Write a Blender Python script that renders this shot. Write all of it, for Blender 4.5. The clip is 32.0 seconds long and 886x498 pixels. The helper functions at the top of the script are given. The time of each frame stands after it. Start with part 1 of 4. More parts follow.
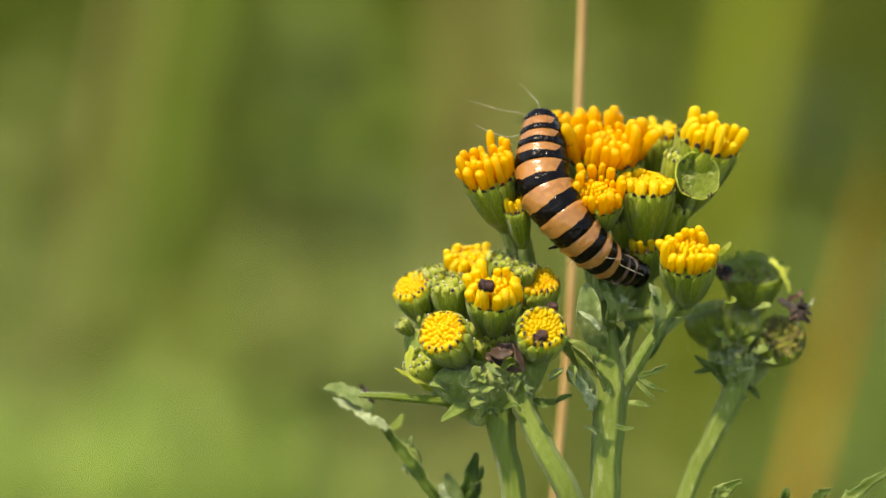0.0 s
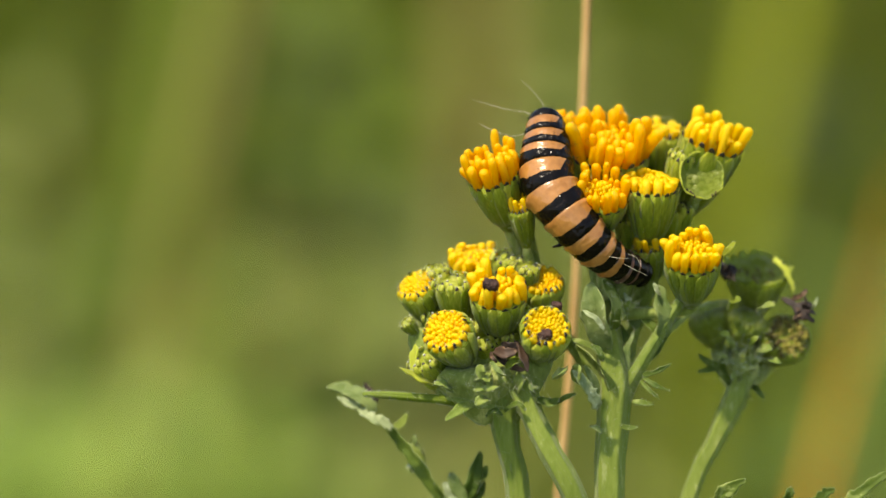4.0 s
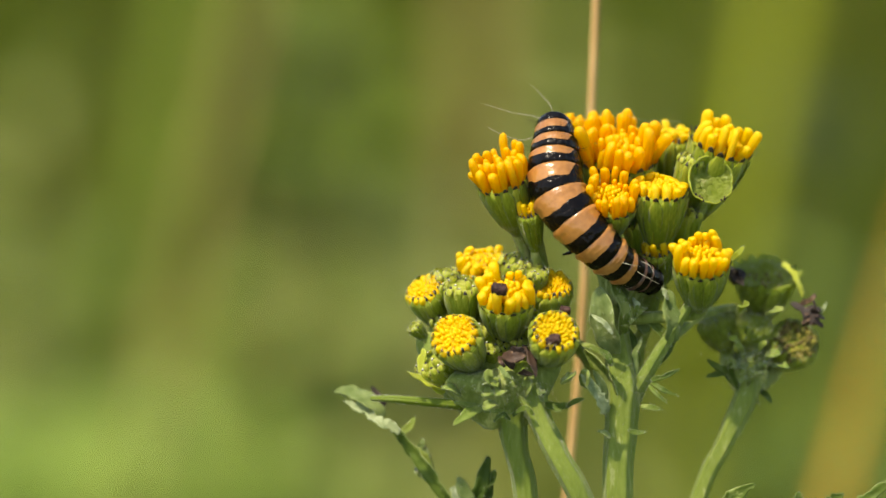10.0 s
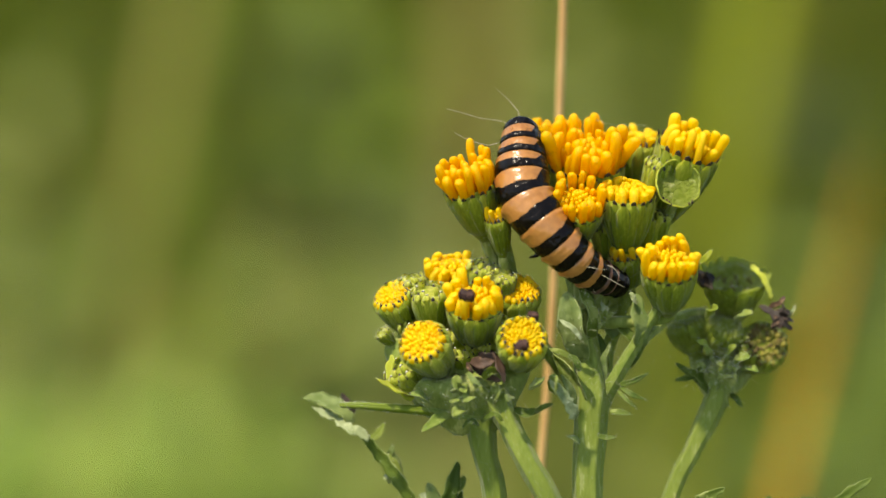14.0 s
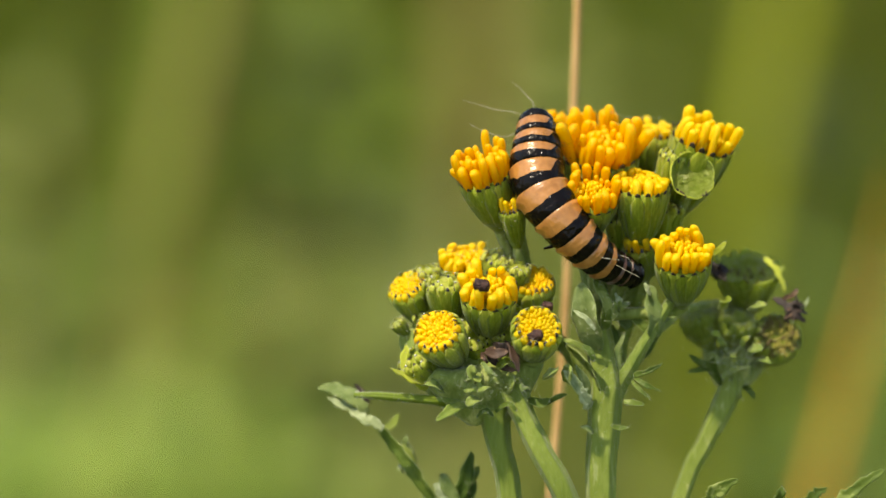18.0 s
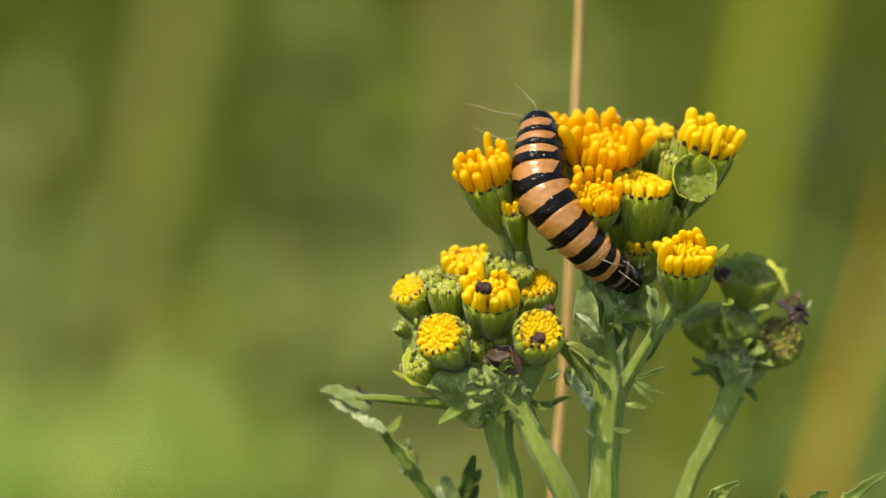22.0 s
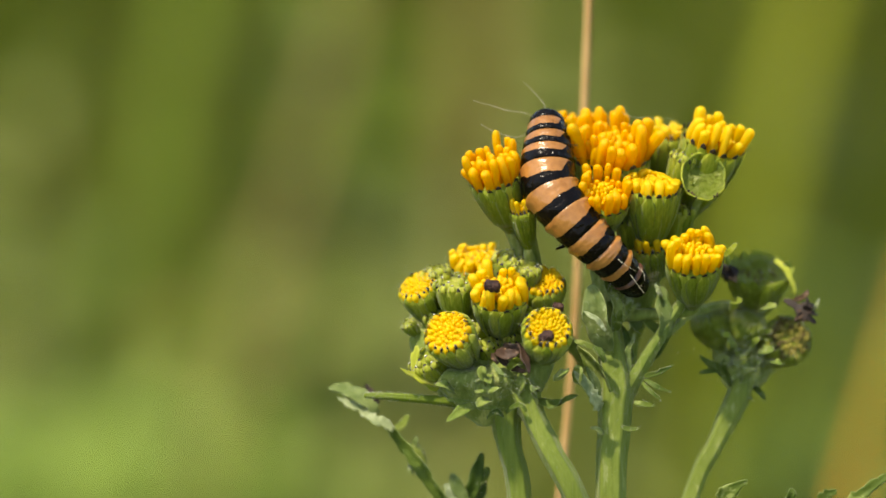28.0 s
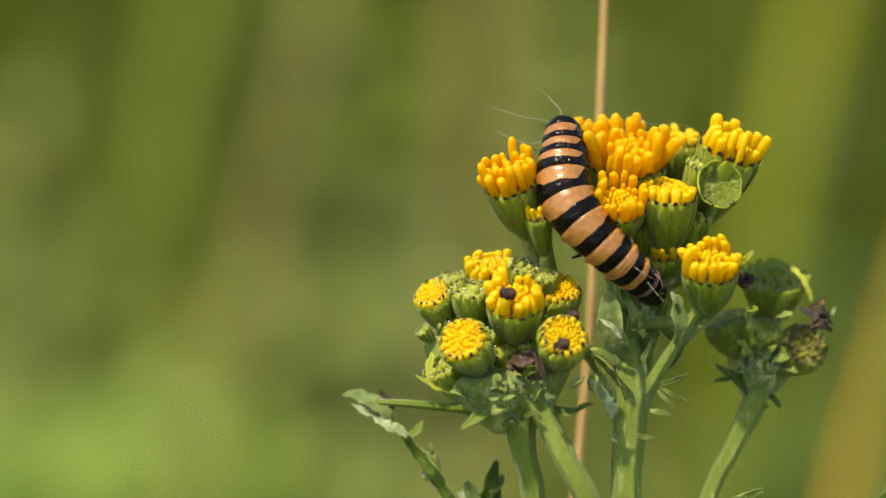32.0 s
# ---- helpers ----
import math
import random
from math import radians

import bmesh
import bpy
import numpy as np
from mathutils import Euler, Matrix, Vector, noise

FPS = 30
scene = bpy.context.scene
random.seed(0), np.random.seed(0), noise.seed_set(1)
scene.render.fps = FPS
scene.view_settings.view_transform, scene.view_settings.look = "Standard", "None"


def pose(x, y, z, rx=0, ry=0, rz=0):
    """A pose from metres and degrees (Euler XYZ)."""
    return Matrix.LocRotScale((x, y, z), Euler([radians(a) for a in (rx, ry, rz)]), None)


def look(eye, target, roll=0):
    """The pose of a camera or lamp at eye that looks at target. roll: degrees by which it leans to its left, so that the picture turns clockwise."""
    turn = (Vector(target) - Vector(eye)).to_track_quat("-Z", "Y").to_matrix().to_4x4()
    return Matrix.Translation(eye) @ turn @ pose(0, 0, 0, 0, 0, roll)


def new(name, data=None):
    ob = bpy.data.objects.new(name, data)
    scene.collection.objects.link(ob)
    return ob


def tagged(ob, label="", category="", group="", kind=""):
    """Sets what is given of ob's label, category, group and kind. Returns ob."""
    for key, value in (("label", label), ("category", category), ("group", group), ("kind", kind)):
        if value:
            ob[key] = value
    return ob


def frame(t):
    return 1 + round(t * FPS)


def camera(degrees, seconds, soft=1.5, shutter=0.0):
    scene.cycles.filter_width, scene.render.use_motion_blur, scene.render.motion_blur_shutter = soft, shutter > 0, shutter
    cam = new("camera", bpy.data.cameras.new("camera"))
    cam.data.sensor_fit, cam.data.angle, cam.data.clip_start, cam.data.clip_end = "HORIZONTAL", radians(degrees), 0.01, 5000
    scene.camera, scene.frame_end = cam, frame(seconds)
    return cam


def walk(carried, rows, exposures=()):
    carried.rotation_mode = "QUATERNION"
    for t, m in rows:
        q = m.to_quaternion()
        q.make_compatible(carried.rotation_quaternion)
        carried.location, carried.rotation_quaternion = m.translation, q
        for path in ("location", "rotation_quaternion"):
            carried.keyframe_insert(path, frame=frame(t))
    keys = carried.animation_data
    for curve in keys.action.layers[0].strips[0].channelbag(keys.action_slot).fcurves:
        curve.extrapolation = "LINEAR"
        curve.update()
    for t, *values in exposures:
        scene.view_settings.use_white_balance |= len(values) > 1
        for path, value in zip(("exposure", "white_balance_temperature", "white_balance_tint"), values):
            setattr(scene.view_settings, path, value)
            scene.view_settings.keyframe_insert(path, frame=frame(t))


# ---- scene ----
import functools

# A caterpillar on a ragwort in a meadow, seen by a long lens from 0.8 m away.
VIEW, DIST, TIP, HIGH = 7.0, 0.8, 18.0, 0.42      # lens, distance to the plant, downward tilt, height of the aimed-at point
RIGHT = Vector((1, 0, 0))
AHEAD = Vector((0, math.cos(radians(TIP)), -math.sin(radians(TIP))))
UP = Vector((0, math.sin(radians(TIP)), math.cos(radians(TIP))))
EYE = Vector((0, 0, HIGH)) - AHEAD * DIST

cam = camera(VIEW, 32.0, soft=1.6)
cam.data.dof.use_dof = True
cam.data.dof.focus_distance = DIST - 0.003
cam.data.dof.aperture_fstop = 9.5
STAND = look(EYE, EYE + AHEAD)
walk(cam, [(0.0, STAND), (32.0, STAND)], exposures=[(0.0, 0.94, 7500, 8), (9.0, 0.92, 7500, 8), (18.0, 0.90, 7500, 8), (25.0, 0.86, 7500, 8), (32.0, 0.82, 7500, 8)])

# ---- light ----
TO_SUN = Vector((-0.32, -0.19, 0.88)).normalized()
world = bpy.data.worlds.new("sky")
scene.world = world
world.use_nodes = True
sky = world.node_tree.nodes.new("ShaderNodeTexSky")
sky.sky_type, sky.sun_disc = "NISHITA", False
sky.sun_elevation = math.asin(TO_SUN.z)
sky.sun_rotation = math.atan2(TO_SUN.x, TO_SUN.y)
world.node_tree.links.new(sky.outputs[0], world.node_tree.nodes["Background"].inputs[0])
world.node_tree.nodes["Background"].inputs[1].default_value = 0.15
sun_data = bpy.data.lights.new("sun", "SUN")
sun_data.energy, sun_data.angle, sun_data.color = 3.2, radians(2.5), (1.0, 0.94, 0.82)
sun = new("sun", sun_data)
sun.matrix_world = look(TO_SUN * 5, (0, 0, 0))


# ---- materials ----
def material(name, low, high, rough=0.5, grain=400.0, coarse=60.0, bump=0.3, bump_scale=900.0, spread=0.15, island=False,
             stretch=(1, 1, 1), glow_through=0.0, gloss=0.5, metal=0.0, third=None, third_at=0.6, sheen=0.0, depth=0.0002, along=0.0):
    """A surface between two colours, mottled at two scales, with fine relief; each piece differs a little."""
    m = bpy.data.materials.new(name)
    m.use_nodes = True
    nt = m.node_tree
    n, ln = nt.nodes, nt.links.new
    bsdf = n["Principled BSDF"]
    tc, mp = n.new("ShaderNodeTexCoord"), n.new("ShaderNodeMapping")
    ln(tc.outputs["Object"], mp.inputs[0])
    mp.inputs["Scale"].default_value = stretch
    fine, wide = n.new("ShaderNodeTexNoise"), n.new("ShaderNodeTexNoise")
    for tex, size in ((fine, grain), (wide, coarse)):
        ln(mp.outputs[0], tex.inputs["Vector"])
        tex.inputs["Scale"].default_value, tex.inputs["Detail"].default_value = size, 4.0
    add = n.new("ShaderNodeMath")
    add.operation = "ADD"
    ln(fine.outputs[0], add.inputs[0]), ln(wide.outputs[0], add.inputs[1])
    if island:
        info = n.new("ShaderNodeNewGeometry").outputs["Random Per Island"]
    else:
        info = n.new("ShaderNodeObjectInfo").outputs["Random"]
    each = n.new("ShaderNodeMapRange")
    ln(info, each.inputs[0])
    each.inputs[3].default_value, each.inputs[4].default_value = -spread, spread
    total = n.new("ShaderNodeMath")
    total.operation = "ADD"
    ln(add.outputs[0], total.inputs[0]), ln(each.outputs[0], total.inputs[1])
    if along:          # paler towards the tip of each piece
        cut, grow = n.new("ShaderNodeSeparateXYZ"), n.new("ShaderNodeMath")
        ln(tc.outputs["Object"], cut.inputs[0])
        grow.operation = "MULTIPLY_ADD"
        grow.inputs[1].default_value = along
        ln(cut.outputs["Z"], grow.inputs[0]), ln(total.outputs[0], grow.inputs[2])
        total = grow
    span = n.new("ShaderNodeMapRange")
    ln(total.outputs[0], span.inputs[0])
    span.inputs[1].default_value, span.inputs[2].default_value = 0.7, 1.3
    ramp = n.new("ShaderNodeValToRGB")
    ln(span.outputs[0], ramp.inputs[0])
    ramp.color_ramp.elements[0].color, ramp.color_ramp.elements[1].color = (*low, 1), (*high, 1)
    if third:
        ramp.color_ramp.elements[1].position = third_at
        ramp.color_ramp.elements.new(1.0).color = (*third, 1)
    ln(ramp.outputs[0], bsdf.inputs["Base Color"])
    bsdf.inputs["Roughness"].default_value = rough
    bsdf.inputs["Specular IOR Level"].default_value = gloss
    bsdf.inputs["Metallic"].default_value = metal
    bsdf.inputs["Sheen Weight"].default_value, bsdf.inputs["Sheen Roughness"].default_value = sheen, 0.4
    if bump:
        relief, tilt = n.new("ShaderNodeTexNoise"), n.new("ShaderNodeBump")
        ln(mp.outputs[0], relief.inputs["Vector"])
        relief.inputs["Scale"].default_value = bump_scale
        tilt.inputs["Strength"].default_value, tilt.inputs["Distance"].default_value = bump, depth
        ln(relief.outputs[0], tilt.inputs["Height"]), ln(tilt.outputs[0], bsdf.inputs["Normal"])
    if glow_through:
        thin, mix = n.new("ShaderNodeBsdfTranslucent"), n.new("ShaderNodeMixShader")
        ln(ramp.outputs[0], thin.inputs["Color"])
        mix.inputs[0].default_value = glow_through
        ln(bsdf.outputs[0], mix.inputs[1]), ln(thin.outputs[0], mix.inputs[2])
        ln(mix.outputs[0], n["Material Output"].inputs["Surface"])
    return m


FLORET = material("floret_yellow", (0.80, 0.33, 0.003), (0.94, 0.60, 0.008), 0.45, 3.0, 1.0, 0.2, 12.0, 0.2, glow_through=0.52, gloss=0.35, depth=0.05, along=0.6)
FLORET_PALE = material("floret_lemon", (0.82, 0.42, 0.004), (0.95, 0.70, 0.018), 0.45, 3.0, 1.0, 0.2, 12.0, 0.2, glow_through=0.52, gloss=0.35, depth=0.05, along=0.6)
DISC = material("disc_yellow", (0.86, 0.52, 0.005), (0.94, 0.70, 0.014), 0.55, 8.0, 2.0, 0.15, 30.0, 0.2, island=True, glow_through=0.4, gloss=0.3, depth=0.03)
DISC_GREEN = material("disc_olive", (0.76, 0.52, 0.006), (0.90, 0.66, 0.012), 0.55, 8.0, 2.0, 0.15, 30.0, 0.25, island=True, glow_through=0.4, gloss=0.3, depth=0.03)
SPENT = material("disc_spent", (0.10, 0.07, 0.014), (0.26, 0.23, 0.03), 0.7, 8.0, 2.0, 0.3, 30.0, 0.4, island=True, depth=0.03)
BRACT = material("bract_green", (0.22, 0.30, 0.012), (0.42, 0.49, 0.04), 0.5, 4.0, 1.2, 0.25, 14.0, 0.1, stretch=(3, 3, 0.6), glow_through=0.48, depth=0.03, third=(0.62, 0.63, 0.09), third_at=0.75, sheen=0.25, gloss=0.3, along=0.22)
BRACT_PALE = material("bract_pale", (0.34, 0.42, 0.025), (0.62, 0.65, 0.08), 0.45, 4.0, 1.2, 0.25, 14.0, 0.1, stretch=(3, 3, 0.6), glow_through=0.5, depth=0.03, third=(0.72, 0.71, 0.16), third_at=0.8, sheen=0.35, gloss=0.3, along=0.22)
BRACT_DARK = material("bract_dark", (0.24, 0.31, 0.03), (0.42, 0.49, 0.07), 0.55, 4.0, 1.2, 0.35, 9.0, 0.15, stretch=(2, 2, 0.8), glow_through=0.5, depth=0.03, third=(0.58, 0.61, 0.16), third_at=0.75, sheen=0.15, gloss=0.2)
BLACK_TIP = material("bract_tip_black", (0.008, 0.006, 0.004), (0.03, 0.02, 0.012), 0.5, 8.0, 2.0, 0)
STEM = material("stem_green", (0.22, 0.30, 0.040), (0.33, 0.40, 0.078), 0.6, 1900.0, 160.0, 0.6, 3200.0, 0.1, stretch=(1, 1, 0.03), third=(0.50, 0.55, 0.19), third_at=0.85, glow_through=0.48, sheen=0.4, gloss=0.25)
WOOLLY = material("stem_woolly", (0.19, 0.265, 0.042), (0.32, 0.385, 0.088), 0.65, 1700.0, 300.0, 1.0, 2600.0, 0.15, stretch=(1, 1, 0.4), third=(0.58, 0.61, 0.210), third_at=0.7, glow_through=0.38, sheen=0.3, gloss=0.2)
LEAF = material("leaf_grey_green", (0.07, 0.12, 0.014), (0.15, 0.21, 0.028), 0.55, 900.0, 260.0, 0.9, 700.0, 0.25, glow_through=0.38, third=(0.30, 0.36, 0.091), third_at=0.9, sheen=0.1, gloss=0.25, depth=0.0004)
LEAF_PALE = material("leaf_pale_woolly", (0.13, 0.19, 0.043), (0.26, 0.32, 0.102), 0.55, 900.0, 260.0, 0.9, 700.0, 0.12, glow_through=0.35, third=(0.60, 0.64, 0.374), third_at=0.8, sheen=0.25, gloss=0.25, depth=0.0004)
# woolly leaf with strong sunlight painted into the colour, paler than LEAF_PALE
LEAF_SUNLIT = material("leaf_sunlit_underside", (0.20, 0.26, 0.09), (0.44, 0.49, 0.26), 0.5, 1200.0, 420.0, 0.9, 900.0, 0.1, glow_through=0.3, third=(0.70, 0.73, 0.55), third_at=0.8, sheen=0.3, gloss=0.3, depth=0.0004)
MARGIN = material("leaf_margin_wool", (0.16, 0.22, 0.042), (0.42, 0.47, 0.175), 0.55, 1500.0, 500.0, 0.8, 1500.0, 0.2, glow_through=0.35, sheen=0.2, gloss=0.3)
SHELL = material("eaten_shell", (0.28, 0.36, 0.04), (0.48, 0.54, 0.11), 0.35, 4.0, 1.6, 0.4, 7.0, 0.1, glow_through=0.62, gloss=0.5, depth=0.04, third=(0.66, 0.68, 0.25), third_at=0.85)
WOOL = material("cobweb_wool", (0.45, 0.46, 0.32), (0.6, 0.6, 0.46), 0.6, 300.0, 60.0, 0)
ORANGE = material("caterpillar_orange", (0.24, 0.092, 0.016), (0.41, 0.178, 0.042), 0.28, 1400.0, 260.0, 0.4, 1500.0, 0.1, gloss=0.65, depth=0.0002)
INK = material("caterpillar_black", (0.002, 0.0015, 0.0015), (0.006, 0.004, 0.003), 0.22, 1500.0, 250.0, 0.8, 1300.0, 0.1, gloss=0.16, depth=0.0003)
HEAD_BROWN = material("caterpillar_front", (0.012, 0.006, 0.005), (0.19, 0.085, 0.05), 0.35, 1900.0, 700.0, 0.6, 2200.0, 0.1, gloss=0.5)
HAIR = material("hair_pale", (0.42, 0.38, 0.26), (0.55, 0.5, 0.38), 0.4, 300.0, 60.0, 0)
STRAW = material("dry_straw", (0.44, 0.25, 0.085), (0.60, 0.38, 0.15), 0.5, 500.0, 40.0, 0.5, 1500.0, 0.1, stretch=(1, 1, 0.05))
FRASS = material("frass_brown", (0.022, 0.010, 0.009), (0.095, 0.048, 0.036), 0.6, 1600.0, 500.0, 1.0, 2500.0, 0.2, gloss=0.2, depth=0.0004)
WITHERED = material("withered_brown", (0.018, 0.009, 0.005), (0.062, 0.030, 0.016), 0.7, 900.0, 260.0, 0.7, 1500.0, 0.4, third=(0.17, 0.10, 0.05), third_at=0.92)
GRASS = material("grass_green", (0.073, 0.113, 0.007), (0.172, 0.205, 0.016), 0.6, 60.0, 8.0, 0, 100.0, 0.4, island=True, glow_through=0.3, gloss=0.3)
GRASS_LIGHT = material("grass_light", (0.25, 0.35, 0.062), (0.35, 0.45, 0.095), 0.6, 60.0, 8.0, 0, 100.0, 0.25, island=True, glow_through=0.35, gloss=0.3)
GRASS_GREY = material("grass_pale", (0.23, 0.265, 0.06), (0.32, 0.34, 0.10), 0.6, 60.0, 8.0, 0, 100.0, 0.3, island=True, glow_through=0.3, gloss=0.3)
GRASS_DRY = material("grass_dry", (0.21, 0.165, 0.045), (0.30, 0.235, 0.07), 0.6, 60.0, 8.0, 0, 100.0, 0.3, island=True, glow_through=0.2, gloss=0.3)
GRASS_ORANGE = material("blade_orange", (0.80, 0.37, 0.03), (0.88, 0.48, 0.055), 0.6, 60.0, 8.0, 0, 100.0, 0.3, island=True, glow_through=0.42, gloss=0.3)
GRASS_YELLOW = material("blade_yellow", (0.27, 0.32, 0.014), (0.39, 0.415, 0.026), 0.6, 60.0, 8.0, 0, 100.0, 0.3, island=True, glow_through=0.35, gloss=0.3)
BLADE_GREEN = material("blade_green", (0.115, 0.175, 0.012), (0.18, 0.245, 0.020), 0.6, 60.0, 8.0, 0, 100.0, 0.3, island=True, glow_through=0.3, gloss=0.3)
# shade of the gaps in the grass, painted as a dark leaf colour
GRASS_SHADE = material("grass_shade", (0.030, 0.052, 0.005), (0.066, 0.095, 0.010), 0.6, 60.0, 8.0, 0, 100.0, 0.3, island=True, glow_through=0.25, gloss=0.3)
SOIL = material("meadow_soil", (0.042, 0.058, 0.007), (0.088, 0.10, 0.014), 0.9, 40.0, 3.0, 0.6, 120.0, 0.0, depth=0.01)


# ---- mesh tools ----
class Shape:
    """Gathers vertices and faces of one mesh."""

    def __init__(self):
        self.verts, self.faces, self.slots = [], [], []

    def ring_skin(self, rings, slot=0, cap_start=True, cap_end=True, slots=None):
        base, n = len(self.verts), len(rings[0])
        for ring in rings:
            self.verts.extend(tuple(v) for v in ring)
        for i in range(len(rings) - 1):
            for j in range(n):
                a, b = base + i * n + j, base + i * n + (j + 1) % n
                self.faces.append((a, b, b + n, a + n))
                self.slots.append(slots[i] if slots else slot)
        if cap_start:
            self.faces.append(tuple(base + j for j in reversed(range(n))))
            self.slots.append(slots[0] if slots else slot)
        if cap_end:
            self.faces.append(tuple(base + (len(rings) - 1) * n + j for j in range(n)))
            self.slots.append(slots[-1] if slots else slot)

    def lathe(self, m, profile, sides=8, slot=0, ridge=0.0, slots=None):
        """A turned form: profile of (radius, height) along the z axis of m."""
        rings = []
        for r, z in profile:
            r = max(r, 1e-5)
            rings.append([m @ Vector((r * (1 + ridge * (j % 2)) * math.cos(2 * math.pi * j / sides), r * (1 + ridge * (j % 2)) * math.sin(2 * math.pi * j / sides), z))
                          for j in range(sides)])
        self.ring_skin(rings, slot, slots=slots)

    def tube(self, points, radii, sides=8, slot=0, ridge=0.0):
        points = [Vector(p) for p in points]
        side = None
        rings = []
        for i, p in enumerate(points):
            way = (points[min(i + 1, len(points) - 1)] - points[max(i - 1, 0)]).normalized()
            if side is None:
                side = way.orthogonal().normalized()
            side = (side - way * side.dot(way)).normalized()
            other = way.cross(side)
            rings.append([p + (side * math.cos(2 * math.pi * j / sides) + other * math.sin(2 * math.pi * j / sides)) * radii[i] * (1 + ridge * (1 if j % 2 else -1))
                          for j in range(sides)])
        self.ring_skin(rings, slot)

    def blade(self, points, widths, face, fold=0.25, slot=0):
        """A grass blade or plain leaf strip, folded along its middle; face is the way its upper side looks."""
        points = [Vector(p) for p in points]
        base = len(self.verts)
        for i, p in enumerate(points):
            way = (points[min(i + 1, len(points) - 1)] - points[max(i - 1, 0)]).normalized()
            side = way.cross(face).normalized()
            up = side.cross(way)
            w = widths[i] / 2
            self.verts.extend((tuple(p - side * w + up * w * fold), tuple(p), tuple(p + side * w + up * w * fold)))
        for i in range(len(points) - 1):
            for j in range(2):
                a = base + i * 3 + j
                self.faces.append((a, a + 1, a + 4, a + 3))
                self.slots.append(slot)

    def mesh(self, name, materials, smooth=True):
        me = bpy.data.meshes.new(name)
        me.from_pydata(self.verts, [], self.faces)
        for m in materials:
            me.materials.append(m)
        me.polygons.foreach_set("material_index", self.slots)
        me.polygons.foreach_set("use_smooth", [smooth] * len(self.faces))
        me.update()
        return me


def part(name, shape, materials, parent, label="", m=None):
    """One mesh object under a thing or a part."""
    if isinstance(shape, Shape):
        shape = shape.mesh(name, materials if isinstance(materials, (list, tuple)) else [materials])
    ob = new(name, shape)
    ob.parent = parent
    if m is not None:
        ob.matrix_local = m
    return tagged(ob, label)


def thing(name, m, label, category, group="", kind=""):
    ob = new(name)
    ob.empty_display_size = 0.01
    ob.matrix_world = m
    return tagged(ob, label, category, group, kind)


def at(x, y, d=0.0):
    """A place by the elevation drawing of the plant (16 units to the millimetre at the plant, y down) and its depth in millimetres."""
    far = DIST + d / 1000
    return EYE + AHEAD * far + (RIGHT * (x - 784) + UP * (441 - y)) * (far / DIST / 16000)


def smooth_line(points, steps=6):
    """A rounded line through the points."""
    pts = [Vector(p) for p in points]
    out = []
    for i in range(len(pts) - 1):
        p0, p1, p2, p3 = pts[max(i - 1, 0)], pts[i], pts[i + 1], pts[min(i + 2, len(pts) - 1)]
        for k in range(steps):
            s = k / steps
            out.append(0.5 * (2 * p1 + (p2 - p0) * s + (2 * p0 - 5 * p1 + 4 * p2 - p3) * s * s + (3 * p1 - p0 - 3 * p2 + p3) * s ** 3))
    out.append(pts[-1])
    return out


def between(values, n):
    """n values spread evenly over a list of values."""
    return [float(v) for v in np.interp(np.linspace(0, len(values) - 1, n), range(len(values)), values)]


def turned(axis, spin=0.0):
    """A turn that carries z onto axis."""
    return Vector(axis).to_track_quat("Z", "Y").to_matrix().to_4x4() @ Matrix.Rotation(spin, 4, "Z")


def facing(right, up, near):
    return (RIGHT * right + UP * up - AHEAD * near).normalized()


# ---- ground and sky's edge ----
def build_ground():
    shape = Shape()
    n, span = 48, [math.copysign(abs(v) ** 3, v) * 300 for v in np.linspace(-1, 1, 49)]
    for y in span:
        for x in span:
            shape.verts.append((x, y + 1.0, 0.012 * noise.noise((x * 3, y * 3, 0)) - 0.01))
    for i in range(n):
        for j in range(n):
            a = i * (n + 1) + j
            shape.faces.append((a, a + 1, a + n + 2, a + n + 1))
            shape.slots.append(0)
    ob = new("ground", shape.mesh("ground", [SOIL]))
    tagged(ob, "mossy green-brown meadow soil under thick grass", "ground", kind="structure")


def grass_field(name, count, middle, spread, heights, widths, mat, seed, label, lean=0.35):
    """Blades scattered thickest round a middle and thinning outwards; low before the plant, where nothing tall stands."""
    rng = random.Random(seed)
    shape = Shape()
    for _ in range(count):
        x, y = middle[0] + rng.gauss(0, spread), middle[1] + rng.gauss(0, spread)
        h = rng.uniform(*heights)
        if -1.2 < y < 0.6 and abs(x) < 0.6:
            h *= 0.5
        w = rng.uniform(*widths)
        turn = rng.uniform(0, 2 * math.pi)
        away = Vector((math.cos(turn), math.sin(turn), 0))
        droop = h * rng.uniform(0.05, lean)
        pts = [Vector((x, y, -0.012)) + Vector((0, 0, h * s * (1 - 0.15 * s))) + away * droop * s * s for s in (0, 0.35, 0.7, 1.0)]
        face = Vector((-away.y, away.x, 0)) if rng.random() < 0.3 else away
        shape.blade(pts, [w * 0.8, w, w * 0.75, w * 0.08], face)
    ob = new(name, shape.mesh(name, [mat]))
    return tagged(ob, label, "grass", kind="stuff")


def build_field():
    grass_field("meadow_grass", 16000, (0, 1.3), 0.62, (0.04, 0.15), (0.003, 0.008), GRASS, 3, "thick green meadow grass, out of focus")
    grass_field("meadow_grass", 34000, (0, 1.0), 2.6, (0.05, 0.16), (0.004, 0.011), GRASS, 4, "green meadow grass around the plants")
    grass_field("dry_grass", 900, (0, 1.4), 0.7, (0.06, 0.17), (0.002, 0.005), GRASS_DRY, 5, "dry brown grass among the green blades")


